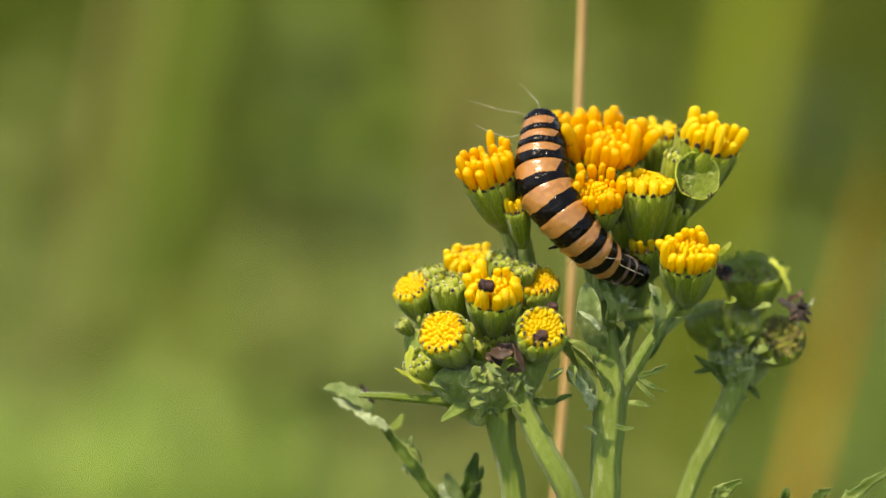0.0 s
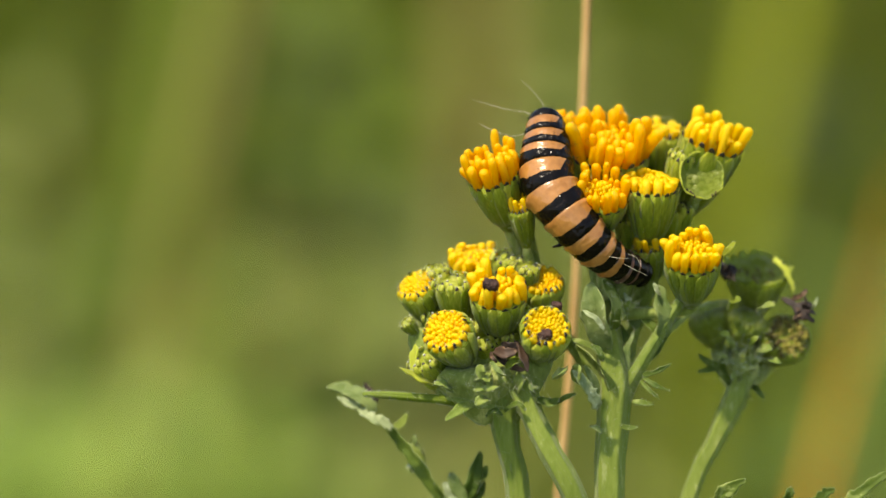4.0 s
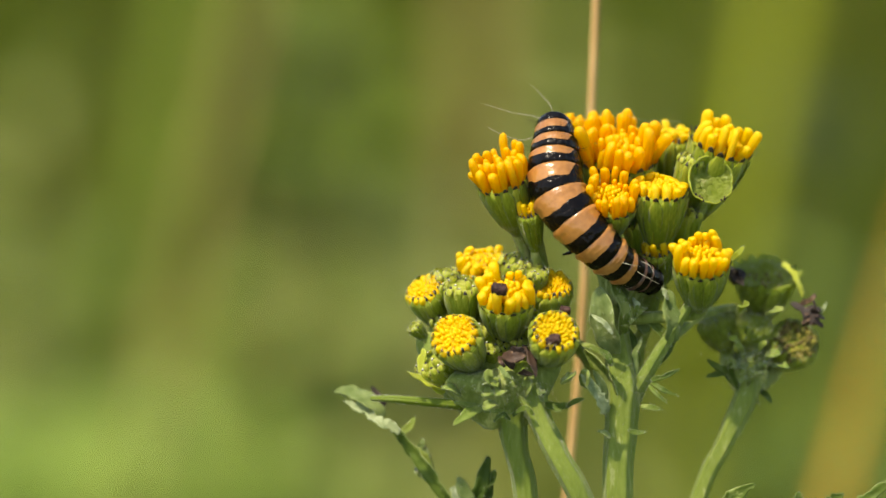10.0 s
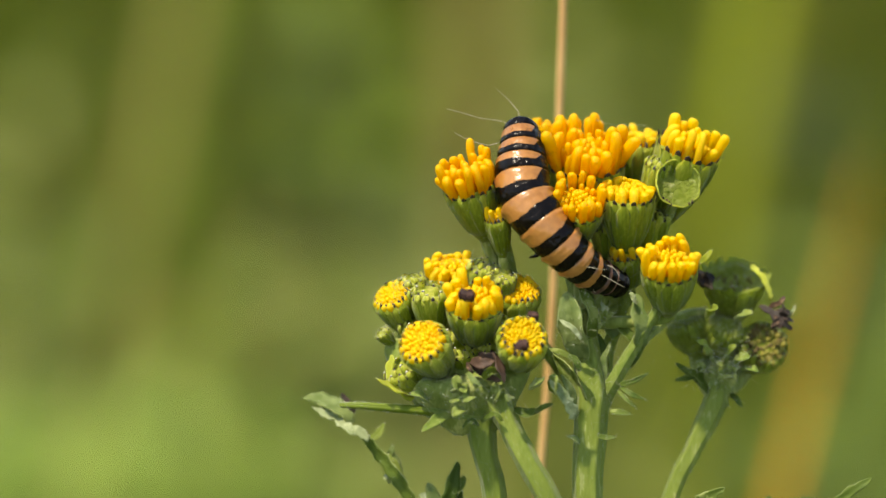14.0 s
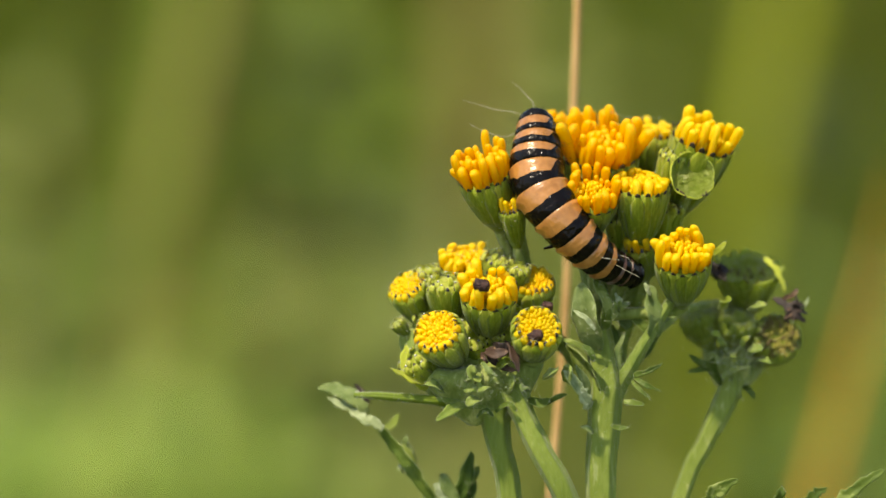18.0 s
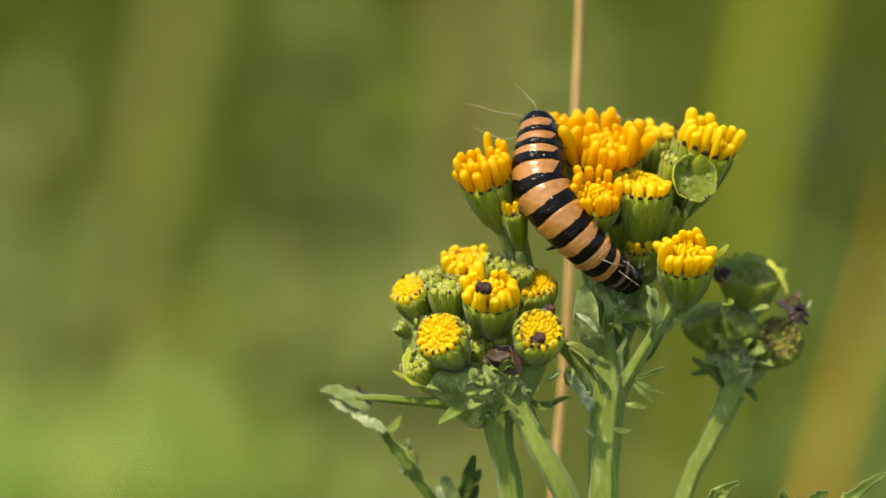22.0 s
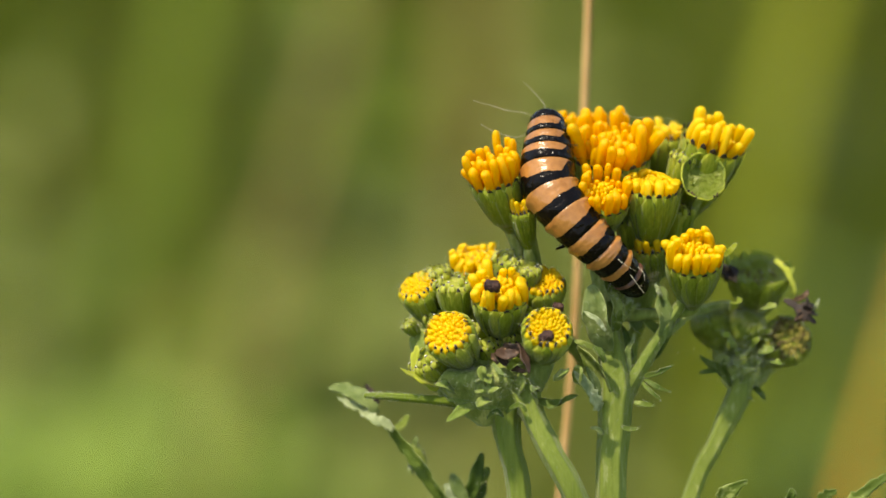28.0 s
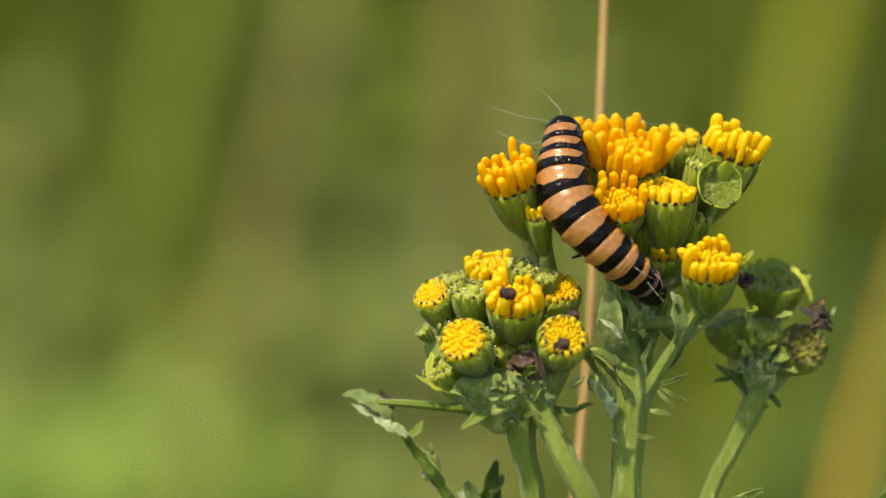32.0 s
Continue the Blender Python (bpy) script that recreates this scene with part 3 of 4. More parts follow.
def build_heads():
    bright = "open head with orange-yellow florets"
    opening = "half-open green head with yellow florets showing"
    spec = [
        (886, 321, -1.0, 48, (-.25, .86, .45), "open", bright, 1.10, 1.2),
        (1090, 283, 3.0, 70, (.03, .89, .45), "open", bright, .92, 1.0),
        (1022, 244, 7.0, 40, (-.05, .95, .30), "open", bright, .95, 1.0),
        (1076, 358, -2.0, 47, (.05, .72, .69), "short", bright, 1.05, 1.0),
        (1165, 339, -1.0, 49, (.04, .93, .36), "short", opening, .46, 1.3),
        (1270, 264, 3.0, 57, (.30, .87, .38), "sparse", bright, 1.05, 1.35),
        (1186, 246, 7.0, 38, (.10, .94, .3), "bud", opening, .7, 1.7),
        (1219, 284, 1.0, 25, (.25, .92, .3), "tight", "pale green wall of an eaten head", .3, 2.2),
        (928, 352, 1.0, 20, (-.25, .88, .4), "bud", opening, 1.3, 1.9),
        (932, 378, -1.4, 24, (-.15, .88, .42), "bud", opening, 1.2, 1.8),
        (1236, 466, -4.0, 51, (0, .78, .62), "short", bright, .95, 1.1),
        (1158, 444, 1.5, 31, (-.1, .82, .57), "bud", opening, 1.0, 1.4),
        (1126, 392, 2.0, 30, (-.05, .92, .35), "tight", "closed green bud with pale tips", .4, 1.5),
        (1208, 374, 4.0, 33, (.15, .92, .3), "tight", "closed green bud with pale tips", .4, 1.6),
        (848, 472, 3.0, 45, (-.05, .84, .54), "short", bright, .58, 1.0),
        (750, 517, 1.5, 40, (-.35, .72, .58), "olive", "half-open green head with yellow florets showing", .5, 1.2),
        (893, 527, -4.0, 52, (0, .78, .62), "short", bright, .70, 1.0),
        (802, 597, -6.0, 47, (-.32, .48, .82), "disc", "flat head of packed yellow florets", .5, 1.25),
        (977, 590, -7.0, 46, (.1, .48, .87), "olive", "flat olive-yellow head of packed buds", .5, 1.2),
        (970, 508, 1.0, 42, (.12, .72, .66), "disc", opening, .55, 1.1),
        (813, 508, -1.0, 36, (-.1, .92, .4), "tight", "closed green bud with pale tips", .4, 1.3),
        (912, 466, 2.0, 34, (.2, .9, .3), "tight", "closed green bud with pale tips", .4, 1.2),
        (778, 488, 3.0, 30, (-.2, .95, .2), "tight", "closed green bud with pale tips", .4, 1.2),
        (1350, 494, 9, 54, (.06, .84, .50), "husk", "shrivelled green head past flowering", .3, .85),
        (1266, 572, 9, 37, (-.3, .85, .4), "husk", "closed dark green bud", .3, .85),
        (1330, 576, 8, 37, (.2, .75, .6), "husk", "closed dark green bud", .3, .85),
        (1402, 606, 8.5, 46, (.3, .38, .86), "spent", "spent flower head with a brown disc", .3, 1.0),
        (848, 572, 0.0, 36, (-.1, .85, .5), "tight", "closed green bud with pale tips", .4, 1.4),
        (938, 566, -1.0, 34, (.1, .85, .5), "tight", "closed green bud with pale tips", .4, 1.4),
        (788, 562, 1.0, 32, (-.3, .8, .5), "tight", "closed green bud with pale tips", .4, 1.1),
        (940, 482, 0.0, 28, (.1, .9, .4), "tight", "closed green bud with pale tips", .4, 1.2),
        (764, 640, -1.0, 36, (-.5, .6, .5), "tight", "pale ragged green head", .3, 1.1),
        (868, 606, -1.0, 30, (-.1, .7, .6), "tight", "closed green bud with pale tips", .4, 1.2),
        (926, 600, -2.0, 28, (.15, .7, .6), "tight", "closed green bud with pale tips", .4, 1.2),
        (730, 578, 0.0, 15, (-.6, .7, .4), "tight", "closed green bud with pale tips", .4, 1.2),
    ]
    hollow_head(1253, 319, -0.8, 39, (.16, .30, .93), 4)
    nodes = {"side": (978, 548, 6), "top": (1085, 560, 2), "low": (905, 712, 0), "right": (1318, 672, 8)}
    for i, (x, y, d, size, axis, kind, label, tall, deep) in enumerate(spec):
        flower_head(x, y, d, size, axis, kind, label, 20 + i, tall, deep)
        low = Vector(facing(*axis))
        foot = on(x, y, d) - low * (size / 16000) * 1.6 * deep
        home = "side" if x < 960 and y < 440 else "low" if x < 1000 and y > 440 else ("right" if x > 1255 and y > 470 else "top")
        node = on(*nodes[home])
        shape = Shape()
        line = smooth_line([foot + low * 0.0004, foot - low * 0.0015, foot.lerp(node, 0.6) + Vector((0, 0, -0.0008)), node], 5)
        shape.tube(line, between([size * 0.16 / 16000, 0.0006, 0.0007, 0.0010] if home in ("top", "side") else [size * 0.25 / 16000, 0.0011, 0.0014, 0.002] if home == "right" else [size * 0.32 / 16000, 0.0018, 0.0024, 0.0031], len(line)), 10, 0, 0.06)
        part("flower_stalk", shape, WOOLLY, plant)


def build_stems():
    rib = "ribbed pale green stem"
    stalk([(1075, 545, 2), (1088, 610, 1), (1098, 690, 0), (1094, 760, 0), (1089, 882, 0), (1088, 1400, 2), (1090, 3000, 3), (1088, 5600, 4), (1088, 7080, 5)],
          [40, 46, 58, 52, 50, 58, 70, 80, 90], "main_stem", STEM, rib, 0.08)
    stalk([(905, 672, -1), (905, 705, -1), (902, 745, -1), (910, 800, -1), (928, 890, 0), (966, 1250, 1), (1075, 1600, 2)], [100, 76, 50, 40, 39, 50, 44], "branch", STEM, rib, 0.08)
    stalk([(930, 690, -2), (951, 740, -3), (983, 805, -4), (1026, 885, -4), (1084, 1040, -1)], [58, 38, 37, 40, 42], "branch", STEM, rib, 0.08)
    stalk([(1322, 662, 6), (1314, 706, 6), (1274, 790, 6), (1230, 885, 6), (1120, 1250, 2)], [24, 42, 29, 28, 34], "branch", STEM, rib, 0.08)
    stalk([(1098, 755, 2), (1116, 705, 1), (1142, 658, 0), (1180, 595, 0), (1222, 530, -1)], [26, 31, 24, 20, 18], "branch", WOOLLY, "", 0.05)
    stalk([(1190, 592, 0), (1240, 556, 5), (1300, 545, 10)], [18, 15, 14], "branch", WOOLLY, "", 0.05)
    stalk([(1085, 700, 3), (1030, 630, 6), (978, 550, 6), (945, 465, 5), (905, 395, 2)], [24, 22, 20, 16, 14], "branch", WOOLLY, "", 0.05)
    stalk([(1122, 690, 3), (1124, 620, 4), (1145, 560, 4), (1172, 470, 3)], [30, 24, 22, 22], "branch", STEM, "", 0.05)
    stalk([(1180, 470, 6), (1220, 400, 5), (1245, 350, 3)], [20, 18, 18], "branch", WOOLLY, "", 0.05)
    stalk([(655, 704, 0), (700, 706, -1), (765, 712, -1), (850, 720, 0)], [8, 14, 16, 20], "side_stalk", BLADE_GREEN, "bright green side stalk", 0.05)


def woolly_node(x, y, d, wide, tall, seed):
    """The matted swelling from which the stalks of a cluster part."""
    shape = Shape()
    shape.lathe(Matrix.Translation(on(x, y, d)) @ turned(facing(0, 1, 0)) @ Matrix.Diagonal((wide / 16000, wide * 0.6 / 16000, tall / 16000, 1)),
                [(0.25, -1.5), (0.34, -1.1), (0.52, -0.75), (0.74, -0.45), (0.9, -0.15), (0.98, 0.15), (0.96, 0.45), (0.82, 0.7), (0.5, 0.9), (0.05, 1.0)], 44)
    for i, v in enumerate(shape.verts):
        v = Vector(v)
        w = noise.noise_vector(v * 420 + Vector((seed, 0, 0))) * 0.0009 + noise.noise_vector(v * 1100) * 0.0005
        shape.verts[i] = tuple(v + w)
    rng = random.Random(seed)
    for _ in range(260):
        v = Vector(rng.choice(shape.verts))
        add_hair(v, (v - on(x, y, d)).normalized(), rng, 0.0003)
    part("woolly_node", shape, WOOLLY, plant, "matted woolly swelling below the heads")


def build_leaves():
    """The leaves: the long toothed ones below, the small ones at the forks."""
    long_leaf = "long toothed grey-green leaf"
    leaf([(806, 905, 4), (765, 848, 4), (728, 796, 5), (690, 752, 5)], 42, LEAF, 9, long_leaf, (-.6, -.1, .8), .5)
    leaf([(704, 766, 4), (672, 748, 4), (640, 728, 5), (606, 710, 5)], 34, LEAF_SUNLIT, 11, "woolly pale leaf end", (-.1, .7, .7), .9)
    leaf([(676, 738, 5), (650, 712, 5), (622, 697, 6), (588, 692, 6)], 44, LEAF_PALE, 7, "", (0, .7, .7), .5)
    leaf([(676, 720, 9), (664, 700, 9), (655, 684, 9)], 20, WITHERED, 3, "withered brown leaf tooth", (0, .4, .9))
    leaf([(766, 852, 6), (748, 815, 6), (738, 790, 6)], 26, STEM, 2, "", (-.4, .7, .6))
    leaf([(706, 768, 7), (720, 756, 7), (732, 738, 7)], 16, STEM, 0)
    leaf([(735, 806, 7), (742, 790, 6), (746, 776, 6)], 14, LEAF_PALE, 0)
    leaf([(760, 826, 7), (752, 806, 6), (748, 790, 6)], 12, LEAF_PALE, 0)
    leaf([(735, 828, 7), (736, 836, 6), (742, 842, 6)], 14, LEAF_PALE, 0)
    leaf([(826, 905, 5), (848, 858, 4), (860, 808, 4)], 38, LEAF, 2, "", (.2, .3, .9))
    leaf([(834, 895, 4), (816, 866, 4), (808, 842, 4)], 24, LEAF_PALE, 0, "", (-.2, .3, .9))
    leaf([(852, 862, 4), (866, 848, 4), (872, 830, 4)], 16, LEAF, 0)
    leaf([(815, 905, 4), (806, 880, 4), (796, 862, 4)], 34, LEAF_SUNLIT, 3)
    leaf([(840, 905, 5), (856, 884, 5), (868, 858, 5)], 26, LEAF, 3)
    leaf([(796, 905, 5), (788, 885, 5), (778, 866, 5)], 26, LEAF_PALE, 2)
    leaf([(850, 722, -3), (825, 733, -4), (798, 752, -4)], 22, WOOLLY, 0)
    leaf([(800, 712, -2), (850, 724, -3), (905, 730, -4)], 18, WOOLLY, 2)
    woolly_node(872, 690, -1, 90, 42, 3)
    woolly_node(1322, 668, 6, 30, 30, 5)
    leaf([(800, 690, -1), (755, 678, -2), (716, 656, -3)], 30, BRACT_PALE, 3, "pale ragged leaf", (-.2, .7, .6), .8)
    leaf([(782, 695, -1), (748, 660, -1), (744, 615, -1)], 32, BRACT_PALE, 3, "pale ragged leaf", (-.2, .5, .8), .8)
    leaf([(1084, 624, -1), (1068, 572, -2.5), (1056, 508, -2.5)], 60, LEAF_PALE, 2, "broad grey-green woolly leaf", (-.45, .45, .75), .25)
    leaf([(1096, 590, 0), (1100, 550, -1), (1078, 500, -1)], 34, LEAF, 2, "", (.5, .1, .8), .3)
    leaf([(1070, 728, -4), (1054, 702, -5), (1024, 664, -6)], 34, LEAF_SUNLIT, 6, "woolly leaf coloured silvery as if sunlit", (-.4, .7, .55), .7)
    leaf([(1066, 722, -2), (1060, 684, -3), (1046, 655, -4)], 18, LEAF_PALE, 0)
    leaf([(1100, 705, 1), (1112, 645, 1), (1108, 582, 2)], 42, LEAF, 3, "", (.1, .1, 1))
    leaf([(1088, 700, -1), (1066, 655, -1), (1030, 618, 0)], 44, LEAF, 2, "", (-.75, -.35, .5), .3)
    leaf([(1156, 645, 1), (1178, 610, 1), (1196, 572, 2)], 28, LEAF, 2, "", (.3, .1, .9))
    # small slivers in the sun-whitened colour, painted bright spots
    leaf([(1080, 590, -3.6), (1062, 570, -4.0), (1042, 556, -3.8)], 15, LEAF_SUNLIT, 3, "", (-.3, .6, .7))
    leaf([(1118, 548, 0), (1122, 538, -.4), (1116, 526, 0)], 16, LEAF_SUNLIT, 2, "", (0, .5, .8))
    leaf([(1178, 530, -1.4), (1172, 518, -1.6), (1168, 508, -1.5)], 12, LEAF_SUNLIT, 2, "", (0, .5, .8))
    leaf([(1290, 458, -1), (1302, 448, -1.5), (1312, 436, -1.5)], 11, BRACT_PALE, 0, "", (.2, .3, .9))
    leaf([(1090, 640, 0), (1060, 622, 0), (1022, 606, 1)], 22, LEAF, 3)
    leaf([(1060, 620, -3), (1072, 632, -4), (1078, 648, -4)], 14, LEAF, 0)
    leaf([(1186, 604, 0), (1184, 560, -1), (1176, 512, 0)], 42, LEAF_PALE, 2, "", (.3, .3, .9), .35)
    leaf([(1185, 600, 1), (1160, 580, 1), (1130, 552, 2)], 24, LEAF, 2)
    leaf([(1140, 590, 2), (1122, 560, 2), (1112, 522, 2)], 34, LEAF_PALE, 2)
    leaf([(1090, 600, 1), (1092, 555, 1), (1104, 515, 2)], 30, LEAF, 2)
    leaf([(1122, 668, 0), (1120, 630, 0), (1132, 596, 0)], 15, LEAF_PALE, 2)
    leaf([(1148, 672, -3), (1174, 664, -4), (1198, 652, -4)], 13, LEAF, 2, "", (.2, .1, 1))
    leaf([(1150, 676, -3), (1168, 688, -4), (1196, 700, -4)], 13, LEAF, 2, "", (.2, .1, 1))
    leaf([(1145, 682, -3), (1162, 700, -4), (1176, 712, -4)], 11, LEAF, 2, "", (.2, .1, 1))
    leaf([(1130, 718, -3), (1150, 722, -3), (1168, 724, -3)], 11, LEAF, 0)
    leaf([(1108, 760, -3), (1122, 766, -3), (1140, 764, -3)], 11, LEAF, 0)
    leaf([(1076, 775, -3), (1066, 766, -3), (1054, 762, -3)], 10, LEAF_PALE, 0)
    for k, (x, y) in enumerate(((1246, 634), (1244, 666), (1262, 645), (1290, 640))):
        leaf([(1305, 690, 6), (1278 + k * 4, 662, 5), (x, y, 4)], 19, LEAF, 2)
    for k, (x, y, ex, ey) in enumerate(((1316, 640, 1296, 606), (1330, 636, 1352, 604), (1345, 640, 1376, 622), (1312, 620, 1284, 596), (1352, 560, 1382, 548), (1300, 556, 1322, 536), (1362, 650, 1392, 650))):
        leaf([(x, y, 6), ((x + ex) / 2, (y + ey) / 2 - 5, 3), (ex, ey, 2.5)], 18 + 3 * (k % 3), (WOOLLY, BRACT_DARK)[k % 2], 3, "", (.1 * (k - 3), .4, .8), .5)
    leaf([(1340, 690, 7), (1352, 700, 6), (1362, 714, 6)], 13, LEAF, 0)
    leaf([(1335, 690, 8), (1328, 660, 5), (1325, 640, 5)], 18, BRACT_PALE, 2)
    leaf([(960, 715, -3), (985, 722, -4), (1000, 712, -4)], 18, LEAF, 0)
    leaf([(995, 722, -3), (1012, 712, -4), (1030, 706, -4)], 12, LEAF, 0)
    leaf([(905, 735, -4), (928, 722, -5), (940, 735, -5)], 16, LEAF, 2)
    leaf([(870, 745, -4), (885, 735, -5), (900, 742, -5)], 14, LEAF, 2)
    leaf([(1270, 905, -1), (1292, 880, -2), (1330, 856, -2)], 40, LEAF, 5, "", (.2, .1, 1), .7)
    leaf([(1395, 905, -1), (1405, 885, -2), (1412, 868, -2)], 22, LEAF, 4, "", (.2, .1, 1))
    leaf([(1440, 905, -1), (1465, 885, -2), (1490, 872, -2)], 32, LEAF, 6, "", (.2, .1, 1), .8)
    leaf([(1500, 905, -1), (1535, 880, -2), (1590, 840, -2)], 40, LEAF, 9, "green leaf tip", (.1, .3, .95), .8)
    rng = random.Random(77)
    for k in range(11):
        x, y, d = rng.gauss(866, 70), rng.gauss(702, 12), rng.uniform(-6, -3)
        a, long = rng.uniform(-2.6, -0.5) if k % 3 else rng.uniform(0.3, 2.8), rng.uniform(26, 50) * (1 if k % 3 else 0.6)
        end = (x + math.cos(a) * long, y + math.sin(a) * long * 0.7, d - rng.uniform(0, 1.5))
        leaf([(x, y, d), ((x + end[0]) / 2 + rng.uniform(-6, 6), (y + end[1]) / 2 - 4, d - 1), end], rng.uniform(18, 30), rng.choice((WOOLLY, WOOLLY, WOOLLY, LEAF_PALE)), 0, "", (rng.uniform(-.6, .6), rng.uniform(.1, .9), .7), .35, "leaflet")
    for k, (x, y, d) in enumerate(((1120, 560, 0), (830, 684, -2), (1318, 668, 4), (1300, 650, 5), (1345, 655, 5))):
        tuft(x, y, d, 4, 26, 60 + k, WOOLLY, 1.0)


def build_withered():
    """The brown, torn remains on the plant."""
    def torn(x, y, d, count, size, seed, label):
        rng = random.Random(seed)
        lump = Shape()
        lump.lathe(Matrix.Translation(on(x, y, d + 0.6)) @ turned(facing(0.3, 0.75, 0.4)) @ Matrix.Scale(size * 0.8 / 16000, 4), [(0.2, -0.8), (0.6, -0.5), (0.75, 0), (0.8, 0.3), (0.45, 0.05), (0.2, -0.1), (0.02, -0.12)], 18)
        for i, v in enumerate(lump.verts):
            w = noise.noise_vector((v[0] * 1200, v[1] * 1200, v[2] * 1200)) * size / 16000 * 0.35
            lump.verts[i] = (v[0] + w.x, v[1] + w.y, v[2] + w.z)
        part("withered_cup", lump, WITHERED, plant, "crumpled dark brown withered cup")
        for k in range(count):
            a = rng.uniform(0, 2 * math.pi)
            s = size * rng.uniform(0.5, 1.1)
            pts = [(x + rng.uniform(-6, 6), y + rng.uniform(-6, 6), d), (x + math.cos(a) * s * 0.6, y + math.sin(a) * s * 0.6, d - 0.8), (x + math.cos(a) * s + rng.uniform(-5, 5), y + math.sin(a) * s, d - rng.uniform(-0.5, 1.2))]
            leaf(pts, size * rng.uniform(0.25, 0.6), WITHERED, 2, label if k == 0 else "", (rng.uniform(-.6, .6), rng.uniform(-.2, .9), .7), name="withered_petal")
    for pts, w, face in (([(886, 628, -4), (905, 634, -6), (926, 628, -6)], 26, (-.2, .3, .9)), ([(924, 612, -4), (934, 636, -6), (944, 666, -7)], 26, (.6, .1, .8)), ([(900, 618, -4), (915, 622, -5), (930, 616, -5)], 24, (0, -.2, 1)),
                         ([(890, 634, -4), (912, 652, -5), (940, 664, -6)], 18, (.2, -.4, .8)), ([(878, 632, -4), (884, 640, -6), (890, 650, -6)], 12, (-.5, .2, .8))):
        leaf(pts, w, WITHERED, 3, "crumpled dark brown withered petal", face, .5, "withered_petal")
    leaf([(908, 660, -5), (920, 648, -5.5), (934, 644, -5)], 22, BRACT_DARK, 2, "", (0, .5, .8), .3)
    torn(1432, 556, 5.5, 14, 26, 6, "torn brown withered petal")
    torn(1298, 488, 5, 12, 26, 7, "torn brown withered petal")
    leaf([(880, 650, -7.5), (890, 664, -8.5), (906, 672, -8.5)], 14, LEAF_PALE, 4, "pale torn rim", (0, .8, .5))
    leaf([(1380, 462, 7), (1401, 488, 6), (1416, 528, 6)], 20, BRACT_PALE, 8, "pale curled rim", (.35, .35, .85), .8)
    leaf([(1396, 534, 6), (1424, 556, 5), (1452, 578, 5)], 26, WITHERED, 6, "torn brown withered petal", (.6, -.2, .7), .8, "withered_petal")
    leaf([(1410, 540, 6), (1430, 530, 5), (1440, 520, 5)], 14, WITHERED, 2, "", (.1, .3, .9), .5, "withered_petal")
    leaf([(1318, 470, 9), (1350, 456, 10), (1384, 466, 9)], 14, BRACT_DARK, 4, "olive shrivelled rim", (0, .6, .7), .6, "withered_petal")
    leaf([(1440, 560, 6), (1452, 546, 5), (1458, 534, 5)], 9, LEAF_SUNLIT, 2, "", (.1, .3, .9))


def build_wool():
    """Cobweb hairs on the woolly stems and cups."""
    rng = random.Random(9)
    shape = HAIRS
    zones = ((890, 690, 90, 30, -5, 120), (1085, 560, 60, 50, -2, 60), (1325, 630, 50, 40, 2, 130), (1110, 690, 24, 40, -2, 40), (885, 455, 60, 10, 1, 50), (770, 500, 40, 14, -1, 24))
    for x, y, w, h, d, count in zones:
        for _ in range(count):
            p = Vector((x + rng.gauss(0, 0.6) * w, y + rng.gauss(0, 0.6) * h, d + rng.uniform(-1.5, 1.5)))
            a, s = rng.uniform(0, 6.3), rng.uniform(6, 16)
            q = (p.x + math.cos(a) * s, p.y + math.sin(a) * s, p.z + rng.uniform(-0.5, 0.3))
            mid = ((p.x + q[0]) / 2 + rng.uniform(-4, 4), (p.y + q[1]) / 2 + rng.uniform(-4, 4), p.z - 0.2)
            shape.tube([on(*p), on(*mid), on(*q)], [0.000009] * 3, 3)
    tagged(part("cobweb_hairs", shape, WOOL, plant, "fine white cobweb hairs"), kind="stuff")


# ---- the caterpillar ----
# the creases between its rings from tail to head: drawing x, y, depth, radius; first with the front end raised, then with it lowered
SPINE = [(977, 219, 1.1, 27), (977, 228, 0.5, 33), (978, 251, -0.4, 39), (978, 275, -1.2, 44), (978, 303, -2.0, 48), (984, 345, -3.0, 47.5), (1010, 389, -3.7, 45), (1045, 427, -3.6, 41),
         (1074, 453, -3.0, 38), (1100, 472, -2.0, 34), (1124, 486, -0.9, 30), (1139, 494, -0.1, 27), (1154, 502, 0.6, 23), (1167, 509, 1.2, 15)]
LOWERED = [(977, 219, 1.1), (977, 228, 0.5), (978, 251, -0.4), (978, 274, -1.2), (978, 301, -2.0), (983, 341, -3.0), (1008, 380, -3.8), (1044, 419, -3.9),
           (1074, 449, -3.6), (1098, 472, -3.0), (1119, 493, -2.2), (1127, 503, -1.6), (1134, 512, -1.0), (1139, 520, -0.4)]
BLACK = [1.0, .37, .41, .45, .38, .41, .43, .48, .56, .66, .80, .90, 1.0]     # how much of each ring its black band takes
CAT_AT = at(1000, 370, -4.0)
caterpillar = thing("caterpillar", Matrix.Translation(CAT_AT), "orange and black banded caterpillar crawling over yellow ragwort heads", "caterpillar")
LIFT = [(0, 0)] * 5 + [(1, -4), (1, -10), (-6, -12), (-10, -11), (-14, -8), (-14, -7), (-13, -8), (-11, -9), (-9, -10)]     # the body drawn up and together
